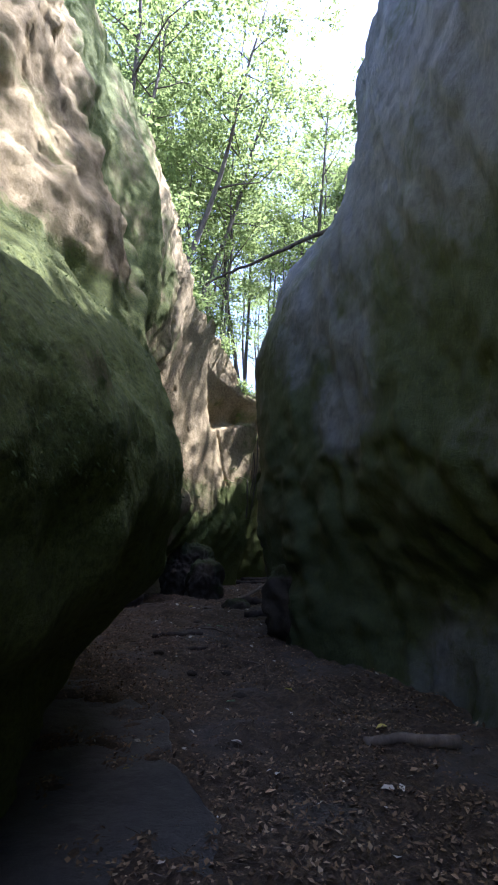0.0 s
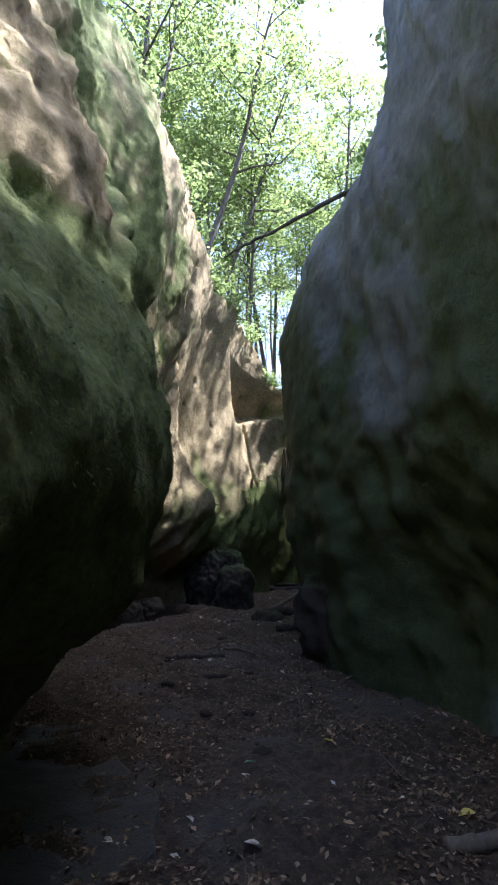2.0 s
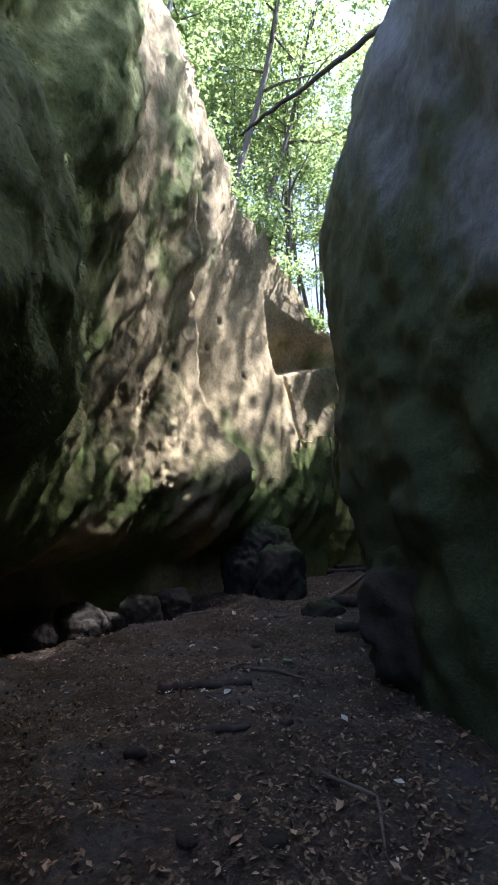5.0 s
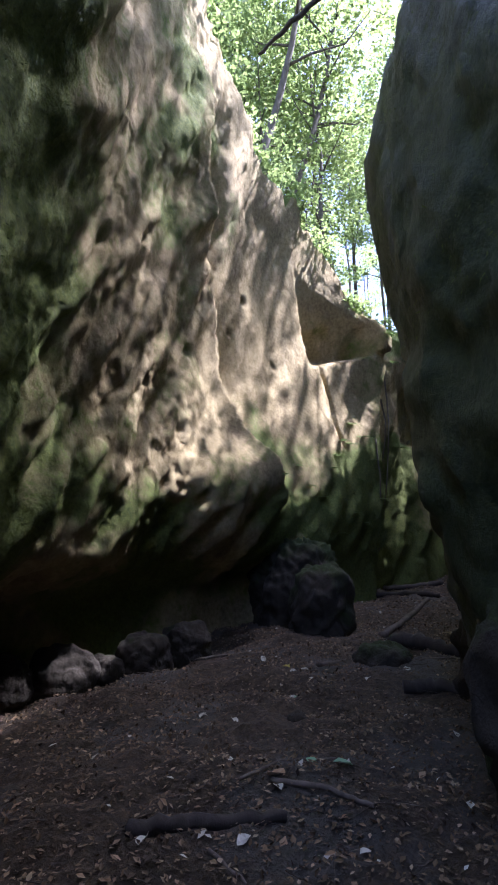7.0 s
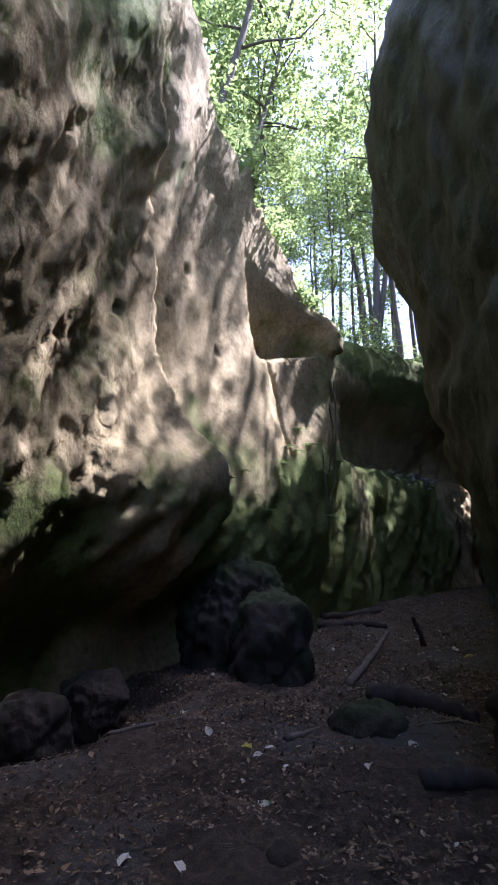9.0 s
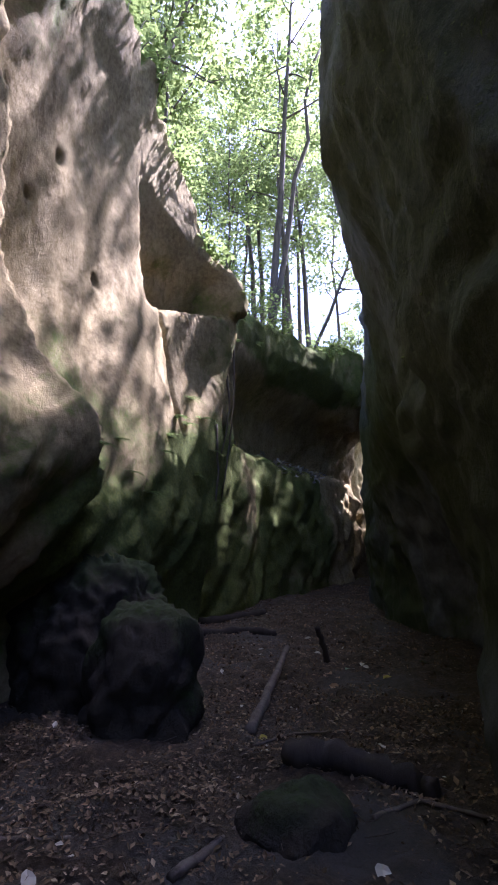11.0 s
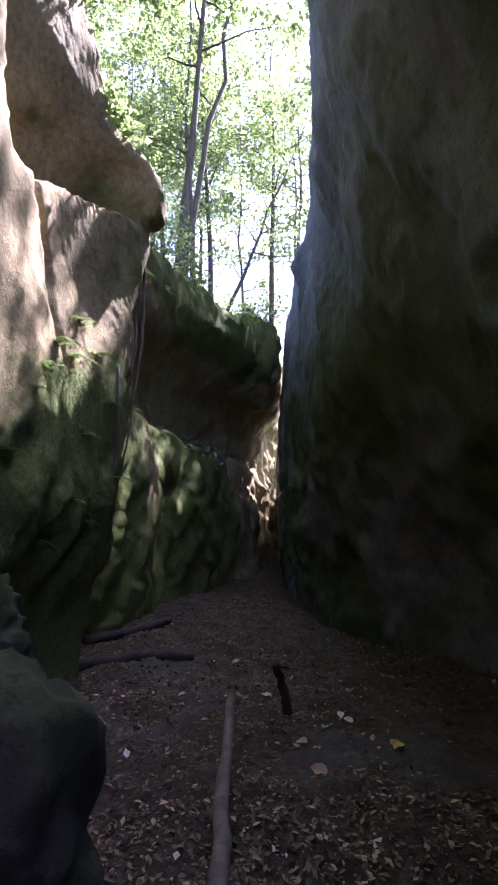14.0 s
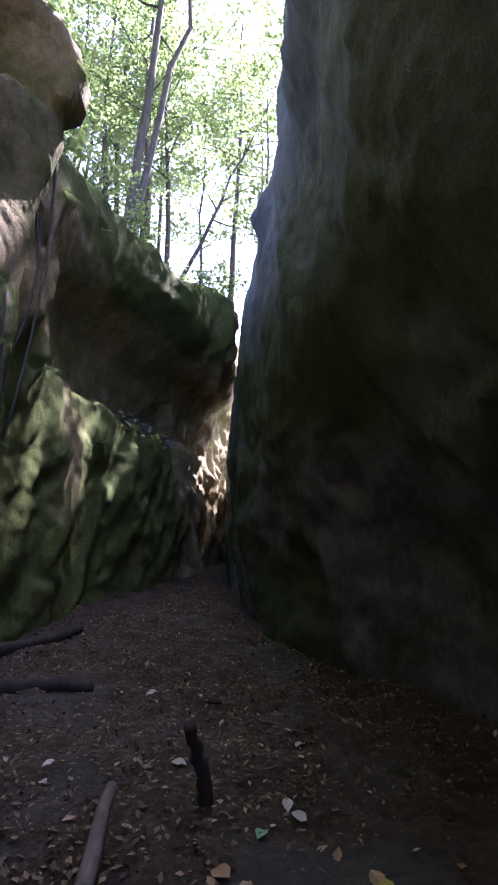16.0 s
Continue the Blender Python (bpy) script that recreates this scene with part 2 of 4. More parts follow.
R_X = {
    -0.8: (3.0, 2.6, 2.5, 2.05, 1.5, 0.75, 0.55, 0.75, 1.5, 2.7, 3.6, 3.6, 4.3, 6.1, 9.6, 14),
    0.8: (3.0, 2.7, 2.6, 2.4, 1.85, 0.75, 0.38, 0.68, 1.35, 2.6, 3.6, 3.5, 4.2, 6.0, 9.5, 14),
    2.0: (2.8, 2.3, 2.2, 1.75, 1.45, 0.75, 0.2, 0.5, 1.05, 2.05, 3.0, 3.2, 4.1, 5.95, 9.5, 14),
    3.5: (2.7, 2.2, 2.1, 1.7, 1.35, 0.8, 0.2, 0.2, 0.85, 1.45, 2.2, 3.0, 4.15, 5.95, 9.4, 14),
    5.0: (2.7, 2.1, 2.0, 1.6, 1.35, 0.85, 0.32, 0.17, 0.35, 1.05, 2.3, 3.0, 4.25, 6.1, 9.4, 14),
    6.0: (2.8, 2.2, 2.05, 1.65, 1.45, 1.05, 0.63, 0.37, 0.32, 0.98, 2.05, 3.13, 4.35, 6.2, 9.45, 14),
    7.0: (2.8, 2.3, 2.1, 1.75, 1.6, 1.52, 1.05, 0.69, 0.53, 1.05, 2.05, 3.25, 4.5, 6.3, 9.5, 14),
    8.0: (2.85, 2.35, 2.15, 1.85, 1.65, 1.77, 1.7, 1.2, 0.84, 0.9, 2.16, 3.2, 4.7, 6.4, 9.5, 14),
    9.0: (2.9, 2.4, 2.2, 1.9, 1.8, 1.85, 2.05, 1.93, 1.4, 1.12, 2.07, 3.2, 4.9, 6.6, 9.6, 14),
    12.0: (3.0, 2.5, 2.3, 2.0, 2.0, 2.0, 2.3, 2.56, 2.9, 2.9, 2.9, 3.4, 5.3, 7.2, 9.8, 14),
}
R_TOP = ((-16, 11), (2, 9.6), (5, 9.0), (6.5, 9.6), (8, 9.2), (9.5, 9.0), (11, 9.0), (13, 9.2), (15, 9.5), (17, 10.0), (19, 10.8), (24, 12), (26.5, 11), (29, 5), (31, 3.6), (38, 4))


def plan(stations, levels, y, z):
    """x of a wall on the grid of y (columns) and z (one column of heights for each y)."""
    zs = sorted(levels)
    rows = np.stack([smooth_line(stations, np.array(levels[k], float), y) for k in zs])
    out = np.empty_like(z)
    for j in range(len(y)):
        out[:, j] = smooth_line(zs, rows[:, j], z[:, j])
    return out


def line(points, y):
    return smooth_line([p[0] for p in points], np.array([p[1] for p in points], float), y)


def link_mesh(name, verts, faces, material, parent=None, smooth=True):
    me = bpy.data.meshes.new(name)
    me.from_pydata(verts, [], faces)
    me.materials.append(material)
    if smooth:
        me.polygons.foreach_set("use_smooth", [True] * len(me.polygons))
    me.update()
    ob = new(name, me)
    if parent:
        ob.parent = parent
    return ob


def grid_faces(rows, cols, flip=False):
    a = np.arange(rows * cols).reshape(rows, cols)
    q = np.stack([a[:-1, :-1], a[:-1, 1:], a[1:, 1:], a[1:, :-1]], -1).reshape(-1, 4)
    return (q[:, ::-1] if flip else q).tolist()


WALLS = {}


def rock_wall(name, stations, levels, top, side, relief, moss, material, dy, rows, end_turn=0.0, seed=1, label=""):
    """A cliff: side -1 faces right (+x), side +1 faces left. Rises to its rim and runs back from it."""
    y0, y1 = stations[0], stations[-1]
    near = np.arange(max(y0, -2), y1 + 1e-6, dy)
    y = np.concatenate([np.arange(y0, -2, 0.5), near]) if y0 < -2 else near
    rim = line(top, y) + 0.16 * fbm(np.stack([y * 3.1, y * 0, y * 0 + seed], -1), seed + 95, 3, 0.6) + 0.35 * fbm(np.stack([y * 0.8, y * 0, y * 0 + seed], -1), seed + 90)
    v = np.linspace(0, 1, rows) ** 1.05
    z = -0.8 + v[:, None] * (rim + 0.8)[None, :]
    x = plan(stations, levels, y, z)
    yy = np.repeat(y[None, :], rows, 0)
    p = np.stack([x, yy, z], -1)
    # the end of the cliff turns back into the hillside
    if end_turn:
        n = 24
        s = np.linspace(0, 1, n + 1)[1:]
        tail = np.repeat(p[:, -1:, :], n, 1).copy()
        tail[..., 0] += side * end_turn * (s ** 1.6)[None, :]
        tail[..., 1] += (0.55 * np.sin(np.clip(s * 2.2, 0, 1) * 1.57))[None, :]
        p = np.concatenate([p, tail], 1)
    du = np.gradient(p, axis=1)
    dv = np.gradient(p, axis=0)
    nrm = np.cross(du, dv)
    nrm /= np.linalg.norm(nrm, axis=-1, keepdims=True) + 1e-9
    if side > 0:
        nrm = np.where(nrm[..., :1] > 0, -nrm, nrm) if not end_turn else -np.sign(nrm[:, :1, :1]) * nrm
    else:
        nrm = np.sign(nrm[:, :1, :1]) * nrm
    p = p + nrm * relief(p)[..., None]
    cover = moss(p, nrm)
    WALLS[name] = (p, nrm, cover)
    # rim rolls over and runs back
    back = []
    for off, drop in ((0.12, 0.10), (0.4, 0.16), (1.0, 0.2), (2.2, 0.1), (4.5, -0.3), (4.6, -4.0)):
        r = p[-1].copy()
        r[:, 0] += side * off
        r[:, 2] += drop + 0.12 * fbm(r * 1.3, seed + 40)
        back.append(r)
    p = np.concatenate([p, np.stack(back)], 0)
    cover = np.concatenate([cover, np.full((len(back), p.shape[1]), 0.9)], 0)
    ob = link_mesh(name, p.reshape(-1, 3), grid_faces(p.shape[0], p.shape[1], side < 0), material)
    at = ob.data.attributes.new("moss", "FLOAT", "POINT")
    at.data.foreach_set("value", cover.reshape(-1).astype(np.float32))
    return tagged(ob, label, "cliff", kind="structure")


def tilted(p, sx, along, across, lean):
    """Coordinates stretched along a line that climbs forwards, for slanting ribs."""
    c, s = math.cos(radians(lean)), math.sin(radians(lean))
    a, b = p[..., 1] * c + p[..., 2] * s, -p[..., 1] * s + p[..., 2] * c
    return np.stack([p[..., 0] * sx, a * along, b * across], -1)


def blob(p, y, z, ry, rz, depth, power=2.0):
    d = ((p[..., 1] - y) / ry) ** 2 + ((p[..., 2] - z) / rz) ** 2
    return depth * np.exp(-d ** (power / 2))


def relief_left(p):
    y, z = p[..., 1], p[..., 2]
    rough = 0.3 + 0.7 * step(6.5, 9.5, y) + 0.45 * step(3.6, 4.6, z) * (1 - step(6.5, 9.5, y))
    rough = rough * (1 - 0.6 * step(12.6, 13.2, y))
    ribs = fbm(tilted(p, 1.0, 0.55, 2.0, 60), 3, 3, 0.5)
    ribs_fine = fbm(tilted(p, 2.0, 1.8, 6.5, 60), 4, 4, 0.6)
    fine = fbm(p * 9.0, 23, 3, 0.65)
    out = 0.06 * fbm(p * 0.75, 11, 3) + rough * (0.07 * ribs + 0.045 * ribs_fine + 0.014 * fine)
    low = step(0.4, 1.0, z) * (1 - step(1.9, 2.6, z)) * step(7.5, 9.0, y)
    out += low * (0.09 * fbm(tilted(p, 1.5, 0.9, 3.2, 58), 41, 4, 0.55) + 0.02 * fbm(p * 7.0, 43, 3))
    out += (1 - step(6.5, 8.0, y)) * (0.08 * fbm(p * 1.3, 45, 4) + 0.03 * fbm(p * 4.2, 47, 3) + 0.018 * fbm(tilted(p, 3.0, 2.0, 7.0, -50), 46, 3))
    # honeycomb holes low on the cliff, single ones higher up
    # the lit fin on the shoulder, the hollow behind it and broken ledges above
    fin = y - (6.05 + 0.55 * (z - 4.6))
    here = step(3.5, 4.2, z) * (1 - step(5.6, 6.6, z))
    out += here * (0.2 * np.exp(-(fin / 0.2) ** 2) - 0.2 * np.exp(-((fin - 0.65) / 0.4) ** 2))
    upper = step(4.6, 5.6, z) * (1 - step(6.5, 7.6, y)) * step(0.5, 2.0, y)
    out += upper * (0.13 * fbm(tilted(p, 0.6, 0.4, 1.5, 50), 48, 4, 0.5) + 0.05 * fbm(tilted(p, 2.0, 1.6, 5.5, 45), 49, 4, 0.6))
    cell = value_noise(tilted(p, 8.0, 6.0, 15.0, 60), 77)
    out -= 0.045 * step(0.0, 0.6, cell) * step(1.0, 1.5, z) * (1 - step(2.8, 4.6, z)) * step(7.0, 8.2, y) * (1 - step(12.0, 12.6, y))
    for hy, hz, hr in ((12.35, 4.05, 0.08), (13.9, 4.9, 0.05), (14.2, 5.6, 0.06), (11.2, 3.3, 0.06), (10.6, 4.8, 0.05), (9.6, 5.6, 0.07), (15.0, 4.6, 0.05)):
        out -= blob(p, hy, hz, hr, hr * 1.3, 0.10, 3)
    # the fold where the nearer panel stands proud of the next one, flaring at its foot
    fold = y - (14.1 - 0.42 * (z - 2.2) + 0.10 * np.sin(z * 1.7) + 0.05 * np.sin(z * 4.3))
    here = step(1.6, 2.4, z) * (1 - 0.5 * step(7.0, 8.5, z))
    out += here * np.where(fold < 0, 0.2 * np.exp(fold / 0.5), -0.26 * np.exp(-fold / 0.55)) * step(0.0, 0.05, np.abs(fold))
    out -= blob(p, 12.8, 6.4, 0.32, 0.95, 0.36, 3)
    out += blob(p, 13.9, 2.4, 0.35, 0.5, 0.15)
    # slanting fissure and the overhanging block at the end
    crack = np.abs(y - (16.35 - 0.14 * (z - 5.4) + 0.05 * np.sin(z * 5)))
    out -= 0.3 * (1 - step(0.02, 0.07, crack)) * step(3.0, 3.4, z) * (1 - step(4.9, 5.1, z))
    edge = z - (5.04 + 0.38 * (y - 16.6))
    notch = step(0.0, 0.06, edge) * np.clip(1.15 - edge / np.clip(1.7 - 0.75 * (y - 16.0), 0.35, 2.0), 0, 1)
    left = step(0.0, 0.2, y - (16.05 - 0.25 * (z - 5.0)))
    out -= (0.68 + 0.1 * fbm(p * 2.4, 63, 4)) * np.clip(notch, 0, 1) * left * (1 - step(17.2, 17.65, y))
    out += 0.2 * step(17.2, 17.6, y) * step(0.0, 0.1, edge)
    return out


def moss_left(p, n):
    y, z = p[..., 1], p[..., 2]
    near = 1 - step(7.0, 10.0, y - 0.15 * z)
    out = 0.6 * near * (1 - step(4.0, 4.8, z + 0.15 * (y - 5))) + 0.5 * near * step(5.0, 6.6, y)
    out += 0.25 * step(0.3, 0.8, n[..., 2])
    out += 0.45 * step(1.2, 0.4, np.abs(z - 2.2)) * step(13.0, 14.5, y) + 0.45 * step(15.8, 16.8, y) * (1 - step(2.7, 4.0, z + 0.5 * (16.8 - y)))
    out += 0.3 * (1 - step(1.5, 2.4, z)) + 0.16 + 0.13 * (1 - step(12.0, 13.5, y)) + 0.32 * fbm(p * 0.9, 61, 4)
    return np.clip(out, 0, 1)


def relief_right(p):
    y, z = p[..., 1], p[..., 2]
    flutes = fbm(tilted(p, 1.0, 0.45, 2.0, 70), 31, 3, 0.5)
    knob = blob(p, 20.0, 6.9, 0.6, 0.4, 0.3) - blob(p, 20.0, 5.9, 0.6, 0.35, 0.15)
    return knob + 0.05 * fbm(p * 0.7, 35, 3) + 0.06 * flutes + 0.018 * fbm(p * 5, 39, 3, 0.6) + (1 - step(2.4, 3.6, z)) * 0.09 * fbm(p * np.array([1.5, 1.5, 2.2]), 37, 3) + 0.03 * fbm(tilted(p, 1.5, 1.2, 5.0, 75), 33, 3)


def moss_and_glow_right(p, n):
    # thin moss; its loss above z 3 paints sky glow on the upper wall
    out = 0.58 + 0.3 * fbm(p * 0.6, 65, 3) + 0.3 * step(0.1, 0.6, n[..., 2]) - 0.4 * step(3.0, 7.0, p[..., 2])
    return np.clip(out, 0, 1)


def relief_far(p):
    calm = 1 - 0.75 * step(4.2, 4.9, p[..., 2]) * step(19.5, 20.5, p[..., 1]) * (1 - step(25.8, 27.0, p[..., 1]))
    end = step(26.0, 27.0, p[..., 1])
    ribs = end * (0.22 * fbm(tilted(p, 1.6, 1.6, 0.7, 0), 54, 4, 0.6) + 0.25 * step(5.6, 6.0, p[..., 2]))
    return ribs + 0.1 * fbm(p * 0.6, 51, 3) + calm * 0.10 * fbm(tilted(p, 1.0, 0.8, 2.6, 65), 53, 4, 0.55) + 0.03 * fbm(p * 5, 57, 3)


def moss_far(p, n):
    y = p[..., 1]
    hollow = step(3.7, 4.1, p[..., 2]) * (1 - step(5.6, 6.4, p[..., 2])) * step(19.0, 20.0, y)
    out = 0.75 - 0.65 * hollow - 0.75 * step(25.5, 27.5, y) + 0.3 * fbm(p * 0.6, 67, 3) - 0.5 * (1 - step(18.9, 19.6, y))
    return np.clip(out, 0, 1)


rock_wall("wall_left", L_Y, L_X, L_TOP, -1, relief_left, moss_left, SANDSTONE, 0.05, 230, 3.5, 1, "tan sandstone cliff, undercut and pitted, mossy where damp")
rock_wall("wall_far", F_Y, F_X, F_TOP, -1, relief_far, moss_far, SANDSTONE, 0.08, 130, 0.0, 2, "mossy dark rock overhang beyond the bend of the gorge")
rock_wall("wall_right", R_Y, R_X, R_TOP, 1, relief_right, moss_and_glow_right, DAMP_ROCK, 0.07, 180, 0.0, 3, "smooth damp rock wall with thin green moss, painted paler above as if sky-lit")


# ---- ground: gorge floor, hillside and forest floor in one sheet ----
def plateau(x, y):
    left = np.where(y < 17.6, line(L_TOP, np.clip(y, -16, 17.7)), line(F_TOP, np.clip(y, 17.6, 36)))
    return left


def floor_height(x, y):
    p = np.stack([x, y, x * 0], -1)
    bank = smooth_line((8.5, 10.2, 11.4, 12.1, 13.0, 14.0), np.array((-3.9, -3.4, -2.45, -2.0, -1.95, -2.4)), y.ravel()).reshape(y.shape)
    channel = step(0.0, 0.45, bank + 0.12 * fbm(p * 2.2, 14, 2) - x) * step(8.5, 10.0, y) * (1 - step(13.0, 14.0, y))
    return -0.13 - 0.22 * channel + 0.05 * fbm(p * 0.7, 5, 3) + 0.05 * fbm(p * 2.6, 6, 3) + 0.024 * fbm(p * 8, 7, 3)


def ground_height(x, y):
    yc = np.clip(y, -16, 35.9)
    mid_l = np.where(yc < 17.6, line(tuple(zip(L_Y, L_X[4.2])), np.clip(yc, -16, 17.7)), line(tuple(zip(F_Y, F_X[3.5])), np.clip(yc, 17.6, 36)))
    mid_r = line(tuple(zip(R_Y, R_X[5.0])), np.clip(yc, -16, 38))
    tl = plateau(x, yc) - 0.2 + 0.16 * np.clip(mid_l - x, 0, 80) + 0.12 * np.clip(y - 36, 0, 100)
    tr = line(R_TOP, yc) - 0.2 + 0.05 * np.clip(x - mid_r, 0, 80)
    base = floor_height(x, y)
    up_l = step(mid_l - 2.9, mid_l - 3.7, x)
    up_r = step(mid_r + 3.6, mid_r + 4.4, x)
    z = base + up_l * (tl - base) + up_r * (tr - base)
    end = np.maximum(step(34.0, 37.0, y), step(-15.0, -17.0, y))
    hill = 9.0 + 0.12 * np.clip(y - 36, 0, 100) + 0.1 * np.abs(x) * (np.abs(x) < 80) + 8 * (np.abs(x) >= 80)
    z = z + end * (1 - np.maximum(up_l, up_r)) * (hill - z)
    return z + 0.15 * fbm(np.stack([x, y, x * 0], -1) * 0.35, 8, 3) * np.maximum(np.maximum(up_l, up_r), end)


def spread(fine0, fine1, d, far):
    mid = np.arange(fine0, fine1 + 1e-6, d)
    out, s, e = [], d, fine1
    while e < far:
        s *= 1.35
        e += s
        out.append(e)
    lo, s, e = [], d, fine0
    while e > -far:
        s *= 1.35
        e -= s
        lo.append(e)
    return np.concatenate([lo[::-1], mid, out])


gx, gy = spread(-5.5, 6.0, 0.06, 1200), spread(-1.0, 24.0, 0.08, 1200)
X, Y = np.meshgrid(gx, gy)
ground = link_mesh("ground", np.stack([X, Y, ground_height(X, Y)], -1).reshape(-1, 3), grid_faces(len(gy), len(gx)), SOIL)
tagged(ground, "dark damp soil floor strewn with leaf litter", "ground", kind="structure")


def z_at(x, y):
    return float(ground_height(np.array([[x]], float), np.array([[y]], float))[0, 0])


# ---- trees ----
def tube(points, radii, sides=7):
    verts, faces = [], []
    pts = [Vector(q) for q in points]
    ref = Vector((1, 0, 0)) if abs((pts[-1] - pts[0]).normalized().z) > 0.7 else Vector((0, 0, 1))
    for i, (q, r) in enumerate(zip(pts, radii)):
        d = (pts[min(i + 1, len(pts) - 1)] - pts[max(i - 1, 0)]).normalized()
        a = ref.cross(d).normalized()
        b = d.cross(a)
        for k in range(sides):
            w = 2 * math.pi * k / sides
            verts.append(q + r * (math.cos(w) * a + math.sin(w) * b))
    for i in range(len(pts) - 1):
        for k in range(sides):
            faces.append((i * sides + k, i * sides + (k + 1) % sides, (i + 1) * sides + (k + 1) % sides, (i + 1) * sides + k))
    faces.append(tuple(range(sides))[::-1])
    faces.append(tuple(range((len(pts) - 1) * sides, len(pts) * sides)))
    return verts, faces


def leaf_cloud(centres, size, rng, flat=0.5):
    """Many folded pointed leaves, four corners each, as arrays."""
    n = len(centres)
    d = rng.normal(size=(n, 3))
    d[:, 2] *= 0.5
    d /= np.linalg.norm(d, axis=1, keepdims=True)
    up = rng.normal(size=(n, 3)) * (1 - flat) + np.array([0, 0, 1.0]) * flat * 1.6
    s = np.cross(d, up)
    s /= np.linalg.norm(s, axis=1, keepdims=True) + 1e-9
    nn = np.cross(s, d)
    l = (size * (0.45 + 1.1 * rng.random(n) ** 1.5))[:, None]
    v = np.stack([centres - d * l * 0.5, centres + s * l * 0.32 + nn * l * 0.08, centres + d * l * 0.55, centres - s * l * 0.32 + nn * l * 0.08], 1)
    q = np.arange(n * 4).reshape(n, 4)
    faces = np.concatenate([q[:, [0, 1, 2]], q[:, [0, 2, 3]]])
    return v.reshape(-1, 3), faces.tolist()


def make_tree(seed, height, radius, leaves, spread_r, clear, lean=0.04, leaf=0.13):
    """A slender forest tree: tapered trunk, limbs, and a crown of leaves in sprays along the twigs."""
    rng = np.random.default_rng(seed)
    tree = new("tree")
    pts, x, y = [], 0.0, 0.0
    for i in range(11):
        pts.append((x, y, height * i / 10 - (0.4 if i == 0 else 0)))
        x += rng.normal() * lean * height / 10 + lean * height / 25
        y += rng.normal() * lean * height / 10
    rad = [radius * (1.25 if i == 0 else 1) * (1 - 0.085 * i) for i in range(11)]
    v, f = tube(pts, rad, 9)
    link_mesh("trunk", v, f, BARK, tree)
    for k in range(15):
        h = clear + (0.98 - clear) * (k + rng.random()) / 15
        i = min(int(h * 10), 9)
        a, b = Vector(pts[i]), Vector(pts[i + 1])
        base = a.lerp(b, h * 10 - i)
        w = k * 2.4 + rng.random()
        length = spread_r * (1.15 - 0.7 * abs(h - 0.55)) * (0.6 + 0.6 * rng.random())
        d = Vector((math.cos(w), math.sin(w), 0.25 + 0.5 * rng.random())).normalized()
        limb = [base + d * length * s + Vector((0, 0, 0.25 * length * s * s * (rng.random() - 0.2))) + Vector(rng.normal(size=3) * 0.06 * length * s) for s in (0, 0.25, 0.5, 0.75, 1)]
        r0 = radius * 0.38 * (1.1 - h)
        v, f = tube(limb, [r0 + 0.012, r0 * 0.75 + 0.01, r0 * 0.5 + 0.008, r0 * 0.3 + 0.006, 0.004], 5)
        arm = link_mesh("limb", v, f, BARK, tree)
        sprays = [np.array(limb[j]) + rng.normal(size=3) * np.array([0.5, 0.5, 0.28]) * (0.35 + 0.2 * length) for j in (2, 3, 3, 4, 4)]
        c = np.repeat(np.array(sprays), max(leaves // 90, 1), 0)
        c = c + rng.normal(size=c.shape) * np.array([0.33, 0.33, 0.15])
        v, f = leaf_cloud(c, leaf, rng)
        link_mesh("foliage", v, f, FOLIAGE, arm, smooth=False)
    return tagged(tree, "slender broadleaf tree with sunlit green leaves", "tree", "forest above the gorge")


def place(tree, x, y, turn=0.0, size=1.0):
    tree.matrix_basis = pose(x, y, z_at(x, y), 0, 0, turn) @ Matrix.Scale(size, 4)
    return tree


kinds = [make_tree(100, 17, 0.15, 4400, 3.0, 0.42, leaf=0.18), make_tree(101, 21, 0.17, 5000, 3.2, 0.46, leaf=0.18), make_tree(102, 14, 0.09, 4000, 2.6, 0.28, leaf=0.17),
         make_tree(103, 19, 0.13, 4200, 2.9, 0.52, leaf=0.18), make_tree(104, 9, 0.05, 2600, 2.2, 0.15, 0.07, 0.18)]
rng = np.random.default_rng(7)


def clear_of_gorge(x, y, left=3.9, right=4.6):
    yc = min(max(y, -15), 35.5)
    if y > 37:
        return True
    m_l = float(line(tuple(zip(L_Y, L_X[4.2])), np.array([yc]))[0]) if yc < 17.6 else float(line(tuple(zip(F_Y, F_X[3.5])), np.array([yc]))[0])
    m_r = float(line(tuple(zip(R_Y, R_X[5.0])), np.array([yc]))[0])
    return not m_l - left < x < m_r + right


SPOTS = []
while len(SPOTS) < 100:
    a = rng.random()
    if a < 0.34:
        x, y = rng.uniform(-14, 10), rng.uniform(17.5, 40)
    elif a < 0.66:
        x, y = rng.uniform(-18, 40), rng.uniform(36, 70)
    elif a < 0.93:
        x, y = rng.uniform(4.5, 24), rng.uniform(8, 38)
    else:
        x, y = rng.uniform(-14, -6), rng.uniform(2, 22)
    if clear_of_gorge(x, y) and all((x - u) ** 2 + (y - w) ** 2 > 2.2 for u, w in SPOTS):
        SPOTS.append((x, y))
SPOTS = [(17.0, 4.0) if 6.0 < x < 8.0 and 11.0 < y < 13.0 else (x, y) for x, y in SPOTS]   # moved off the rim to let sun onto the left cliff
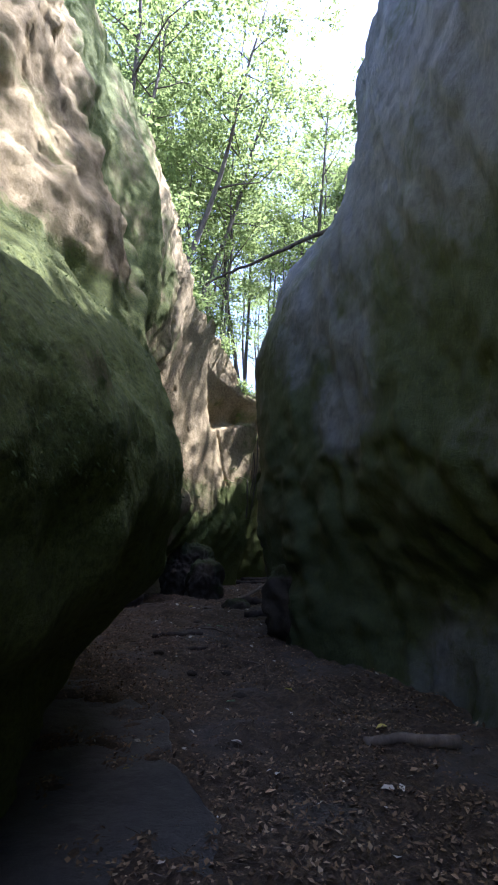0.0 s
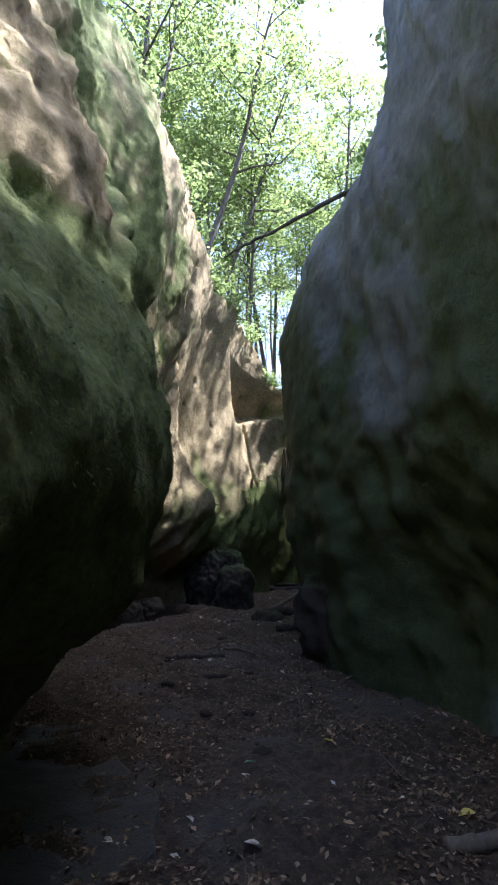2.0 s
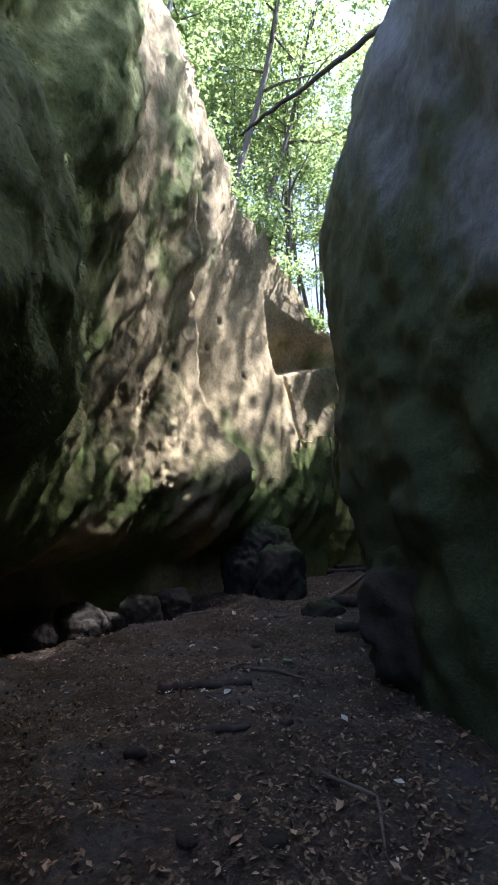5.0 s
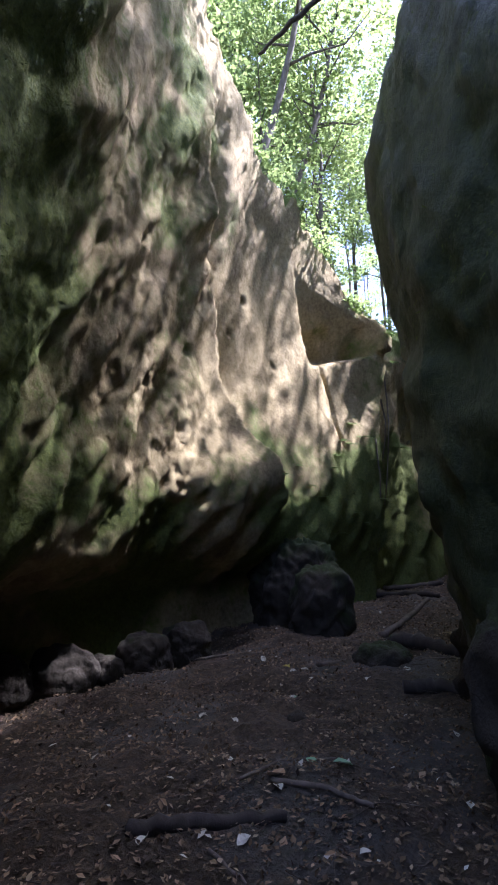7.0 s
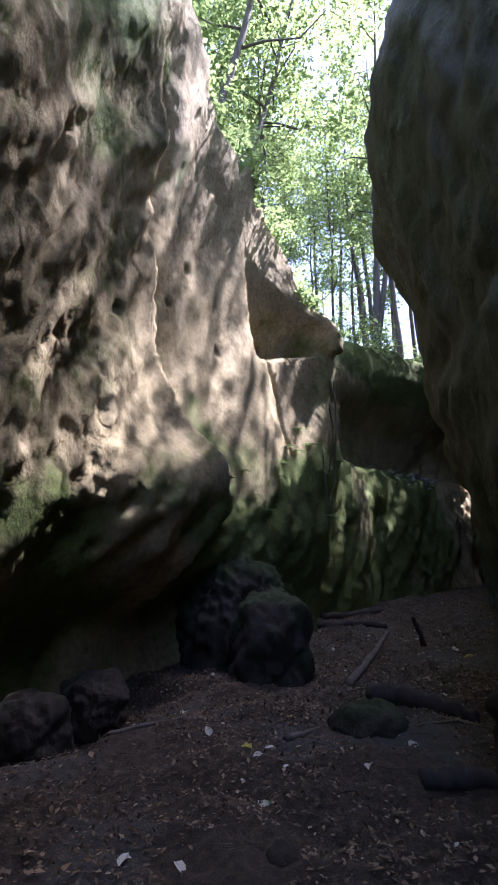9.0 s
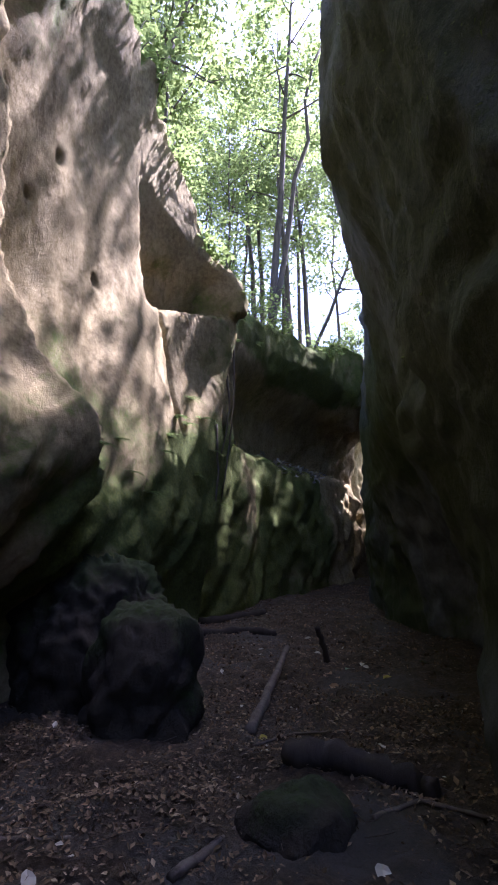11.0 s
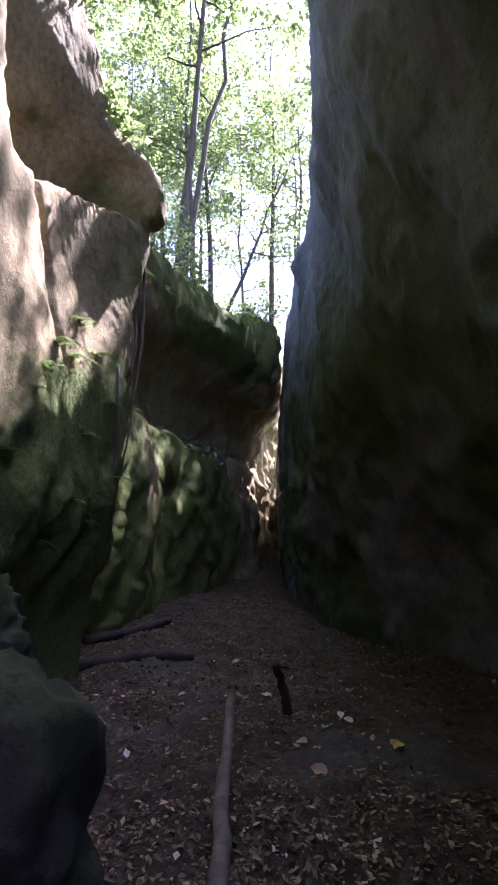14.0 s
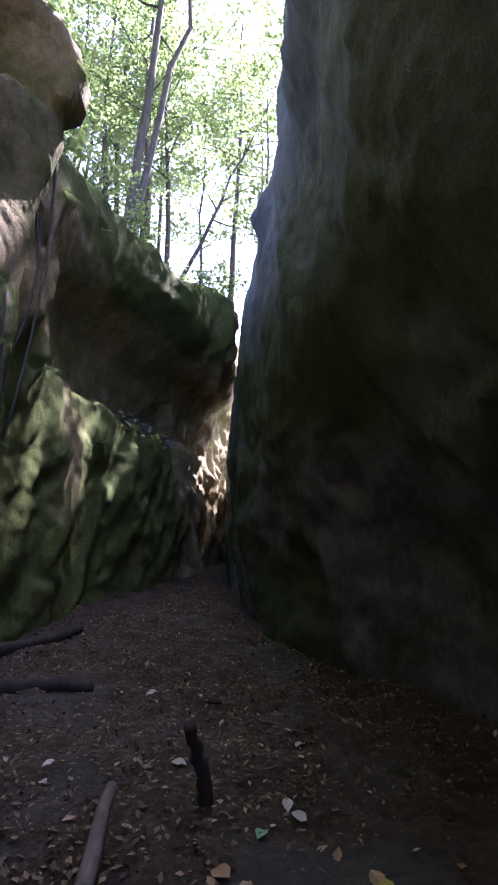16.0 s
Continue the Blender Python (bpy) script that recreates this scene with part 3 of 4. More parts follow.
# first two rows: unseen right-rim trees, added to dapple the cliffs with shade
SUNWARD = [(5.6, 13.2, 2, 0.9), (5.9, 8.0, 1, 1.0), (11.6, 25.8, 0, 1.0), (9.7, 22.6, 2, 0.9), (12.8, 28.2, 3, 1.0), (8.7, 12.6, 1, 1.0), (5.9, 10.4, 0, 0.9), (8.9, 16.6, 3, 1.0), (9.9, 24.2, 2, 1.1),
           (6.7, 8.6, 4, 1.2), (7.7, 17.9, 2, 1.0), (10.9, 26.4, 1, 1.0), (7.0, 14.9, 4, 1.0),
           (5.2, 38.0, 1, 1.1), (7.6, 40.5, 3, 1.2), (3.6, 42.0, 0, 1.2), (9.0, 43.5, 1, 1.2), (1.6, 39.5, 3, 1.1), (6.2, 46.0, 0, 1.3),
           (12.0, 37.6, 1, 1.2), (14.2, 38.6, 0, 1.25), (10.1, 38.0, 2, 1.3), (15.6, 41.5, 3, 1.3)]
for i, (x, y, k, size) in enumerate(SUNWARD):
    place(copy_thing(kinds[k], Matrix.Identity(4)), x, y, 70 * i, size)
for i, (x, y) in enumerate(SPOTS):
    k = i % 5
    size, turn = 0.85 + 0.4 * rng.random(), 360 * rng.random()
    if i < 5:
        place(kinds[k], x, y, turn, size)
    else:
        place(copy_thing(kinds[k], Matrix.Identity(4)), x, y, turn, size)


def forked_tree(x, y, z, seed):
    """Two stems from one foot, leaning apart, bare below."""
    tree = make_tree(seed, 20, 0.17, 5000, 2.6, 0.42, 0.015, 0.19)
    rg = np.random.default_rng(seed)
    pts = [Vector((0.1 * s * 14 + 0.25 * rg.normal() * s + 0.12, 0.3 * s, 1.6 + 14 * s)) for s in np.linspace(0, 1, 8)]
    v, f = tube([Vector((0.05, 0, 1.2))] + pts, [0.13] + [0.125 - 0.011 * i for i in range(8)], 8)
    link_mesh("second_stem", v, f, BARK, tree)
    tree.matrix_basis = pose(x, y, z, 0, 4, 0)
    return tree


forked_tree(3.0, 26.6, 8.6, 120)
leaner = copy_thing(kinds[2], Matrix.Identity(4))
leaner.matrix_basis = pose(4.6, 26.9, 8.2, -6, 22, 0) @ Matrix.Scale(0.9, 4)


LEANING = [(-4.0, 19.2, 12, 1), (-3.6, 21.6, 15, 1), (-2.8, 24.6, 12, 2), (-5.4, 15.4, 13, 3), (-4.6, 20.2, 12, 1), (-3.0, 23.4, 11, 3), (-6.6, 21.2, 14, 1), (-1.4, 25.8, 9, 3), (-4.2, 27.2, 10, 0), (-0.6, 28.9, 8, 3), (-2.4, 31.5, 9, 1)]
for i, (x, y, lean, k) in enumerate(LEANING):
    copy_thing(kinds[k], Matrix.Identity(4)).matrix_basis = pose(x, y, z_at(x, y) - 0.1, -2 + i % 4, lean, 25 * i)


# ---- boulders ----
def boulder(x, y, z, sx, sy, sz, seed, cover, label, turn=0.0, boxy=0.0, material=None):
    bm = bmesh.new()
    bmesh.ops.create_icosphere(bm, subdivisions=6 if sx > 0.8 else (5 if sx > 0.15 else 3), radius=1.0)
    q = np.array([v.co[:] for v in bm.verts])
    q = q / np.maximum(np.linalg.norm(q, axis=1), 1e-6)[:, None]
    if boxy:
        q = q / (np.sum(np.abs(q) ** 4, 1) ** 0.25)[:, None] ** boxy
    n = q.copy()
    q = q * np.array([sx, sy, sz])
    q = q + n * (0.16 * min(sx, sy, sz) * fbm(q * 1.6 / max(sx, 0.4), seed, 3) + 0.07 * min(1, sx * 1.6) * fbm(q * 4.2, seed + 3, 4, 0.6) + 0.016 * fbm(q * 11, seed + 5, 3))[:, None]
    for v, c in zip(bm.verts, q):
        v.co = c
    me = bpy.data.meshes.new("boulder")
    bm.to_mesh(me)
    bm.free()
    me.materials.append(material or DARK_ROCK)
    me.polygons.foreach_set("use_smooth", [True] * len(me.polygons))
    at = me.attributes.new("moss", "FLOAT", "POINT")
    at.data.foreach_set("value", np.clip(cover + 0.35 * n[:, 2] + 0.2 * fbm(q * 2, seed + 9, 2), 0, 1).astype(np.float32))
    ob = new("boulder", me)
    ob.matrix_basis = pose(x, y, z, 0, 0, turn)
    return tagged(ob, label, "rock")


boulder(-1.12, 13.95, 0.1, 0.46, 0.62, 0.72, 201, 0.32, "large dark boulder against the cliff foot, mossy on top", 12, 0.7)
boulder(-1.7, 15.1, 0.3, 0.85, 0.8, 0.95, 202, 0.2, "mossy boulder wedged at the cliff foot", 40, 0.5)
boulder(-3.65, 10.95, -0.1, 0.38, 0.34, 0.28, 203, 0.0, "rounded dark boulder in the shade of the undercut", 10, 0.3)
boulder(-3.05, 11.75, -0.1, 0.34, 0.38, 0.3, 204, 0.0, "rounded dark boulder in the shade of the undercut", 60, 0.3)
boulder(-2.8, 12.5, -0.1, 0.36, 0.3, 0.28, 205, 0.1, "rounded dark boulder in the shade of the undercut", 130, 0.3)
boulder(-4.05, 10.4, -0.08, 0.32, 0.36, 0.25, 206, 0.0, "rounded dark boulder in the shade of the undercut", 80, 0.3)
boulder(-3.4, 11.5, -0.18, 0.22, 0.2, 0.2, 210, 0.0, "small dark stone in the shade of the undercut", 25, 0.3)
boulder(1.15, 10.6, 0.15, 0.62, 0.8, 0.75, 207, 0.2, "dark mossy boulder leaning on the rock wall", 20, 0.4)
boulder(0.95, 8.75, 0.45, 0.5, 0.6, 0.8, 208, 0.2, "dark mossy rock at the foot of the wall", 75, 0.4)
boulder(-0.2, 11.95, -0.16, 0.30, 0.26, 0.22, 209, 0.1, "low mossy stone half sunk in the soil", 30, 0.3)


for i, (x, y) in enumerate(((-1.13, 7.09), (-0.58, 6.95), (-0.42, 6.92), (-0.63, 6.52), (-0.25, 6.56), (-0.04, 5.57), (-1.6, 9.4), (-0.9, 10.2), (0.7, 14.0), (1.9, 17.0), (0.9, 16.9), (2.3, 15.2))):
    r = 0.06 + 0.035 * (i * 37 % 10) / 10
    boulder(x, y, z_at(x, y) - r * 0.12, r * 1.1, r * 0.8, r * 0.42, 220 + i, 0.0, "small brown stone half sunk in the soil", 40 * i, 0.2).name = "stone"


def rock_slab():
    """A low sheet of wet bedrock beside the path, with a ragged, undercut edge."""
    edge = ((3.0, -0.1), (3.2, -0.15), (3.65, -0.39), (4.15, -0.57), (4.85, -0.75), (5.3, -1.1), (5.9, -1.68))
    y = np.linspace(2.2, 5.9, 150)
    x1 = line(edge, np.clip(y, 3.0, 5.9)) + 0.06 * fbm(np.stack([y * 3, y * 0, y * 0], -1), 81, 3)
    u = np.concatenate([[1.0], np.linspace(1, 0, 70)])
    X = -2.0 + u[:, None] * (x1 + 2.0)[None, :]
    Y = np.repeat(y[None, :], len(u), 0)
    p = np.stack([X, Y, X * 0], -1)
    Z = -0.085 + 0.03 * fbm(p * 0.9, 83, 3) + 0.012 * fbm(p * 4, 85, 3)
    Z[1] -= 0.012
    Z[0] -= 0.2
    X[0] += 0.02
    v = np.stack([X, Y, Z], -1).reshape(-1, 3)
    ob = link_mesh("rock_slab", v, grid_faces(len(u), len(y)), WET_ROCK)
    at = ob.data.attributes.new("moss", "FLOAT", "POINT")
    at.data.foreach_set("value", np.full(len(v), 0.12, np.float32))
    return tagged(ob, "flat grey wet rock slab in the gorge floor", "rock slab")


rock_slab()


# ---- wood on the floor ----
def branch(name, points, r0, r1, material, label, sides=9, seed=0, lift=0.0, category="branch"):
    """A crooked tapering stick through the given points, with a knot and a splintered end as parts of its one mesh."""
    rg = np.random.default_rng(seed)
    pts, k = [], 7
    P = [Vector(q) for q in points]
    for i in range(len(P) - 1):
        for j in range(k):
            t = j / k
            pts.append(P[i].lerp(P[i + 1], t) + Vector(rg.normal(size=3) * r0 * (0.2 if 0 < i * k + j else 0)))
    pts.append(P[-1])
    n = len(pts)
    rad = [(r0 + (r1 - r0) * i / (n - 1)) * (1 + 0.06 * rg.normal()) for i in range(n)]
    v, f = tube(pts, rad, sides)
    ob = link_mesh(name, v, f, material)
    return tagged(ob, label, category)


def on_floor(*spots, up=0.0):
    return [(x, y, z_at(x, y) + up) for x, y in spots]


def lying(name, spots, r0, r1, material, label, seed, category="stick"):
    return branch(name, [(x, y, z + r0 * 0.5) for x, y, z in on_floor(*spots)], r0, r1, material, label, 8, seed, 0, category)


st = on_floor((0.59, 15.3), (-0.22, 13.4))
branch("stick", [(st[0][0], st[0][1], st[0][2] + 0.22), (0.2, 14.4, st[1][2] + 0.12), (st[1][0], st[1][1], st[1][2] + 0.03)], 0.032, 0.05, DEADWOOD, "bare pale stick propped on the soil", 9, 1, 0, "stick")
b0 = on_floor((1.12, 15.35))[0]
branch("stump", [(b0[0] + 0.02, b0[1] + 0.03, b0[2] - 0.1), (b0[0] - 0.05, b0[1], b0[2] + 0.18), (b0[0] - 0.15, b0[1] - 0.05, b0[2] + 0.42)], 0.045, 0.03, ROTTEN, "thin dark broken stump standing in the soil", 9, 2, 0, "stump")
lying("twig", ((-0.27, 13.05), (0.04, 13.15), (0.48, 13.35), (0.62, 13.38)), 0.012, 0.006, DEADWOOD, "thin forked twig on the soil", 3, "twig")
lying("rotten_branch", ((-1.43, 8.29), (-1.1, 8.36), (-0.67, 8.49)), 0.045, 0.03, ROTTEN, "black rotten branch lying in leaf litter", 4, "branch")
lying("twig", ((-1.01, 8.81), (-0.81, 9.08), (-0.47, 9.27)), 0.012, 0.006, DEADWOOD, "thin pale twig on leaf litter", 5, "twig")
lying("twig", ((-0.98, 8.19), (-0.74, 8.05)), 0.012, 0.008, DEADWOOD, "thin pale twig on leaf litter", 6, "twig")
lying("twig", ((-0.85, 9.38), (-0.41, 9.28)), 0.011, 0.006, DEADWOOD, "thin pale twig on leaf litter", 7, "twig")
lying("log", ((-0.05, 12.75), (0.35, 12.5), (0.75, 12.2)), 0.10, 0.085, ROTTEN, "dark rotten log lying across the gorge floor", 8, "log")
lying("log", ((-0.02, 10.96), (0.32, 10.89), (0.75, 10.75)), 0.07, 0.06, ROTTEN, "dark rotten log beside the rock wall", 9, "log")
lying("log", ((-0.45, 17.7), (0.3, 17.8), (1.0, 17.7)), 0.075, 0.06, ROTTEN, "mossy log half buried in leaf litter", 10, "log")
lying("log", ((-0.15, 19.1), (0.6, 19.6), (1.3, 20.1)), 0.085, 0.07, ROTTEN, "mossy log half buried in leaf litter", 11, "log")
lying("log", ((0.98, 4.38), (1.3, 4.39), (1.72, 4.32)), 0.042, 0.05, DEADWOOD, "short pale broken branch on the soil", 12, "branch")
lying("branch", ((-0.9, 11.6), (-0.45, 12.1), (-0.05, 12.3), (0.4, 13.1)), 0.025, 0.012, DEADWOOD, "crooked branch trodden into the soil", 13, "branch")
lying("branch", ((-0.8, 8.75), (-0.5, 8.74), (-0.25, 8.72)), 0.018, 0.012, DEADWOOD, "short stick on leaf litter", 14, "stick")
lying("branch", ((-1.0, 7.6), (-0.6, 7.66), (-0.25, 7.75)), 0.03, 0.025, ROTTEN, "dark stick on leaf litter", 15, "stick")
lying("twig", ((0.5, 6.3), (0.75, 5.9), (0.95, 5.2)), 0.009, 0.005, DEADWOOD, "long thin twig on the soil", 16, "twig")
lying("twig", ((0.15, 6.9), (0.4, 7.2)), 0.009, 0.006, DEADWOOD, "thin twig on the soil", 17, "twig")
lying("twig", ((0.2, 11.9), (0.55, 12.05), (0.85, 11.8)), 0.016, 0.01, DEADWOOD, "pale twig beside a rotten log", 18, "twig")
lying("twig", ((1.5, 17.2), (1.75, 17.6)), 0.014, 0.008, DEADWOOD, "pale twig on leaf litter", 19, "twig")
lying("twig", ((1.9, 18.2), (2.2, 18.9)), 0.014, 0.008, DEADWOOD, "pale twig on leaf litter", 20, "twig")

lying("twig", ((-0.03, 7.18), (0.27, 6.90), (0.28, 6.48)), 0.012, 0.006, DEADWOOD, "thin bent twig on the soil", 21, "twig")
lying("twig", ((1.2, 16.2), (1.45, 16.0)), 0.012, 0.007, DEADWOOD, "pale twig on leaf litter", 22, "twig")
lying("twig", ((2.0, 16.4), (2.2, 16.0)), 0.012, 0.007, DEADWOOD, "pale twig on leaf litter", 23, "twig")
lying("branch", ((-2.3, 11.6), (-1.8, 12.0), (-1.4, 12.05)), 0.02, 0.012, DEADWOOD, "crooked stick below the cliff", 24, "stick")

# a dead bough that juts from the rim out over the gorge
branch("dead_bough", [(2.3, 9.95, 8.35), (1.13, 10.45, 8.12), (0.1, 10.76, 7.75), (-0.7, 10.98, 7.5), (-1.05, 11.07, 7.36)], 0.055, 0.018, BARK, "bare dark dead bough jutting over the gorge", 9, 30, 0, "dead branch")


# ---- fallen leaves ----
def leaf_mesh(name, size, seed, material):
    """A cupped leaf of eight outline points round a raised rib."""
    rg = np.random.default_rng(seed)
    out = [(0.0, -0.5), (0.26, -0.3), (0.36, -0.02), (0.24, 0.26), (0.0, 0.56), (-0.24, 0.28), (-0.35, 0.0), (-0.25, -0.3)]
    v = [(x * size * (1 + 0.12 * rg.normal()), y * size, size * (0.10 + 0.12 * rg.random()) * (abs(x) > 0.1)) for x, y in out]
    v += [(0, -0.2 * size, 0.012 * size), (0, 0.2 * size, 0.03 * size)]
    f = [(0, 1, 8), (1, 2, 8), (2, 9, 8), (2, 3, 9), (3, 4, 9), (4, 5, 9), (5, 6, 9), (6, 8, 9), (6, 7, 8), (7, 0, 8)]
    me = bpy.data.meshes.new(name)
    me.from_pydata(v, [], f)
    me.materials.append(material)
    me.update()
    return me


def fallen_leaves(spots, size, material, label, seed):
    rg = np.random.default_rng(seed)
    meshes = [leaf_mesh("fallen_leaf", size, seed + i, material) for i in range(3)]
    for x, y in spots:
        ob = new("fallen_leaf", meshes[int(rg.integers(3))])
        ob.matrix_basis = pose(x, y, z_at(x, y) + 0.015, rg.normal() * 12, rg.normal() * 12, rg.uniform(0, 360)) @ Matrix.Scale(0.8 + 0.5 * rg.random(), 4)
        tagged(ob, label, "leaf", "fallen leaves")


fallen_leaves([(1.19, 4.68), (0.48, 5.80), (-0.79, 3.79), (-0.78, 4.04), (-1.17, 11.20), (-0.11, 13.39), (1.46, 14.42)], 0.085, YELLOW_LEAF, "fresh yellow fallen leaf on dark soil", 300)
fallen_leaves([(-1.0, 3.88), (-0.83, 4.33), (-0.15, 5.22), (0.25, 3.86), (-0.43, 4.61), (-0.76, 8.72), (-0.04, 4.33), (0.98, 3.71), (-1.17, 9.19), (-1.29, 8.16), (-0.29, 8.43), (-0.84, 8.29), (-0.46, 8.26),
               (-1.41, 10.08), (-1.69, 10.09), (-1.03, 10.69)], 0.075, PALE_LEAF, "pale dry fallen leaf on dark soil", 310)
fallen_leaves([(0.39, 13.17), (-1.01, 11.37), (-1.08, 11.09), (-1.50, 11.58), (0.04, 11.44), (-0.34, 11.03), (-1.88, 12.48), (0.38, 13.16), (0.65, 12.81), (0.26, 13.86), (0.38, 15.97), (1.48, 15.16),
               (-0.03, 16.46), (0.42, 16.08), (1.12, 15.81), (1.48, 15.05), (1.49, 17.49), (2.08, 15.93)], 0.085, PALE_LEAF, "pale dry fallen leaf on dark soil", 320)
fallen_leaves([(-0.43, 9.09), (-0.62, 9.06), (-1.01, 10.71), (1.24, 15.02), (-0.12, 5.35)], 0.095, GREEN_LEAF, "pale green fallen leaf on dark soil", 330)
fallen_leaves([(-0.78, 8.79), (0.96, 14.86), (1.48, 14.48), (0.90, 14.53)], 0.10, BROWN_LEAF, "large curled brown fallen leaf", 340)


def floor_spots(n, rg, y0, y1):
    y = rg.uniform(y0, y1, n)
    xl = line(tuple(zip(L_Y, L_X[-0.8])), np.clip(y, -16, 17.7))
    xl = np.where(y > 17.6, line(tuple(zip(F_Y, F_X[-0.8])), np.clip(y, 17.6, 36)), xl)
    xr = line(tuple(zip(R_Y, R_X[-0.8])), y)
    u = rg.random(n)
    x = xl - 0.1 + u * (xr - xl + 0.2)
    return x, y


def litter(n, size, seed, y0, y1, material, label, patchy=0.0):
    rg = np.random.default_rng(seed)
    x, y = floor_spots(n, rg, y0, y1)
    keep = fbm(np.stack([x, y, x * 0], -1) * 0.9, 12, 3) > patchy + rg.normal(size=n) * 0.25
    x, y = x[keep], y[keep]
    z = ground_height(x, y) + 0.008 + 0.012 * rg.random(len(x))
    v, f = leaf_cloud(np.stack([x, y, z], -1), size, rg, 0.86)
    ob = link_mesh("leaf_litter", v, f, material, smooth=False)
    return tagged(ob, label, "leaf litter", kind="stuff")


litter(62000, 0.031, 400, 1.5, 14.5, LITTER, "small brown dead leaves scattered over the soil", -0.45)
litter(40000, 0.036, 401, 12.0, 26.0, LITTER, "small brown dead leaves scattered over the soil", -0.45)
litter(1500, 0.05, 402, 1.5, 26.0, BROWN_LEAF, "light brown dry leaves scattered over the soil", -0.6)
litter(420, 0.05, 403, 1.5, 26.0, PALE_LEAF, "pale dry leaf flecks scattered over the soil", -0.6)


def ledge_litter(n, seed):
    rg = np.random.default_rng(seed)
    y = rg.normal(25.2, 0.9, n)
    x = line(tuple(zip(F_Y, F_X[3.5])), y) - rg.uniform(-0.05, 0.55, n)
    p = WALLS["wall_far"][0]
    near = (p[..., 2] > 3.3) & (p[..., 2] < 4.3)
    q = p[near]
    z = np.array([q[np.argmin((q[:, 0] - a) ** 2 + (q[:, 1] - b) ** 2), 2] for a, b in zip(x, y)]) + 0.08 * rg.random(n) + 0.04
    v, f = leaf_cloud(np.stack([x, y, z], -1), 0.16, rg, 0.7)
    return tagged(link_mesh("leaf_pile", v, f, PALE_LEAF, smooth=False), "pale dry leaves caught on a rock ledge", "leaf litter", kind="stuff")


ledge_litter(260, 405)


def twig_litter(n, seed):
    rg = np.random.default_rng(seed)
    x, y = floor_spots(n, rg, 2.0, 22.0)
    z = ground_height(x, y)
    verts, faces = [], []
    for a, b, c in zip(x, y, z):
        w, l, r = rg.uniform(0, 6.28), rg.uniform(0.05, 0.22), rg.uniform(0.0015, 0.004)
        d = Vector((math.cos(w), math.sin(w), rg.normal() * 0.12)) * l / 2
        o = Vector((a, b, c + 0.012))
        v, f = tube([o - d, o + Vector(rg.normal(size=3) * 0.006), o + d], [r, r, r * 0.6], 3)
        k = len(verts)
        verts += v
        faces += [tuple(i + k for i in q) for q in f]
    return tagged(link_mesh("twig_litter", verts, faces, DEADWOOD), "thin broken twigs strewn over the gorge floor", "twigs", kind="stuff")


twig_litter(1500, 410)


# ---- plants on the rock ----
def on_wall(name, y, z):
    p, n, _ = WALLS[name]
    i = np.unravel_index(np.argmin((p[..., 1] - y) ** 2 + (p[..., 2] - z) ** 2), p.shape[:2])
    return Vector(p[i]), Vector(n[i])


def on_rim(name, y):
    p = WALLS[name][0][-1]
    return Vector(p[np.argmin(np.abs(p[:, 1] - y))])


def fern(at, out, seed, size):
    """Arching fronds, each a rib with paired leaflets that shrink to the tip."""
    rg = np.random.default_rng(seed)
    ob = new("fern")
    ob.location = at
    for k in range(8):
        w = rg.uniform(-1.3, 1.3)
        d = (Matrix.Rotation(w, 3, "Z") @ Vector((out.x, out.y, 0)).normalized())
        l = size * rg.uniform(0.7, 1.15)
        rib = [d * l * s + Vector((0, 0, l * (0.55 * s - 0.75 * s * s))) for s in np.linspace(0, 1, 9)]
        v, f = tube(rib, [0.004 - 0.003 * i / 8 for i in range(9)], 3)
        side = d.cross(Vector((0, 0, 1))).normalized()
        for i in range(1, 9):
            m = 0.26 * l * (1.05 - i / 9)
            for sg in (-1, 1):
                a, b0 = rib[i], len(v)
                tip = a + side * sg * m + d * m * 0.35 - Vector((0, 0, 0.15 * m))
                v += [a - d * l * 0.035, a + d * l * 0.035, tip]
                f.append((b0, b0 + 1, b0 + 2))
        link_mesh("frond", v, f, FOLIAGE, ob, smooth=False)
    return tagged(ob, "small green fern growing from a crack in the rock", "fern", "ferns on the cliff")


for i, (wall, y, z, size) in enumerate((("wall_left", 16.5, 3.25, 0.42), ("wall_left", 17.0, 3.7, 0.36), ("wall_left", 15.9, 2.6, 0.3), ("wall_left", 16.9, 2.4, 0.34), ("wall_left", 17.4, 2.9, 0.3), ("wall_left", 15.2, 2.2, 0.28),
                                         ("wall_left", 16.4, 1.7, 0.3), ("wall_far", 19.6, 5.8, 0.4), ("wall_far", 21.5, 6.6, 0.4), ("wall_far", 22.6, 2.9, 0.35), ("wall_left", 13.9, 2.3, 0.26), ("wall_left", 17.5, 5.9, 0.36),
                                         ("wall_left", 16.2, 2.9, 0.4), ("wall_left", 16.8, 3.2, 0.42), ("wall_left", 17.2, 3.4, 0.4), ("wall_left", 15.5, 2.0, 0.34), ("wall_left", 16.1, 1.3, 0.36),
                                         ("wall_left", 16.9, 1.5, 0.34), ("wall_left", 17.5, 2.0, 0.36), ("wall_left", 15.0, 2.6, 0.3), ("wall_far", 20.6, 3.6, 0.36), ("wall_far", 24.2, 3.7, 0.4))):
    at, n = on_wall(wall, y, z)
    fern(at - n * 0.03, n, 500 + i, size * 0.72)


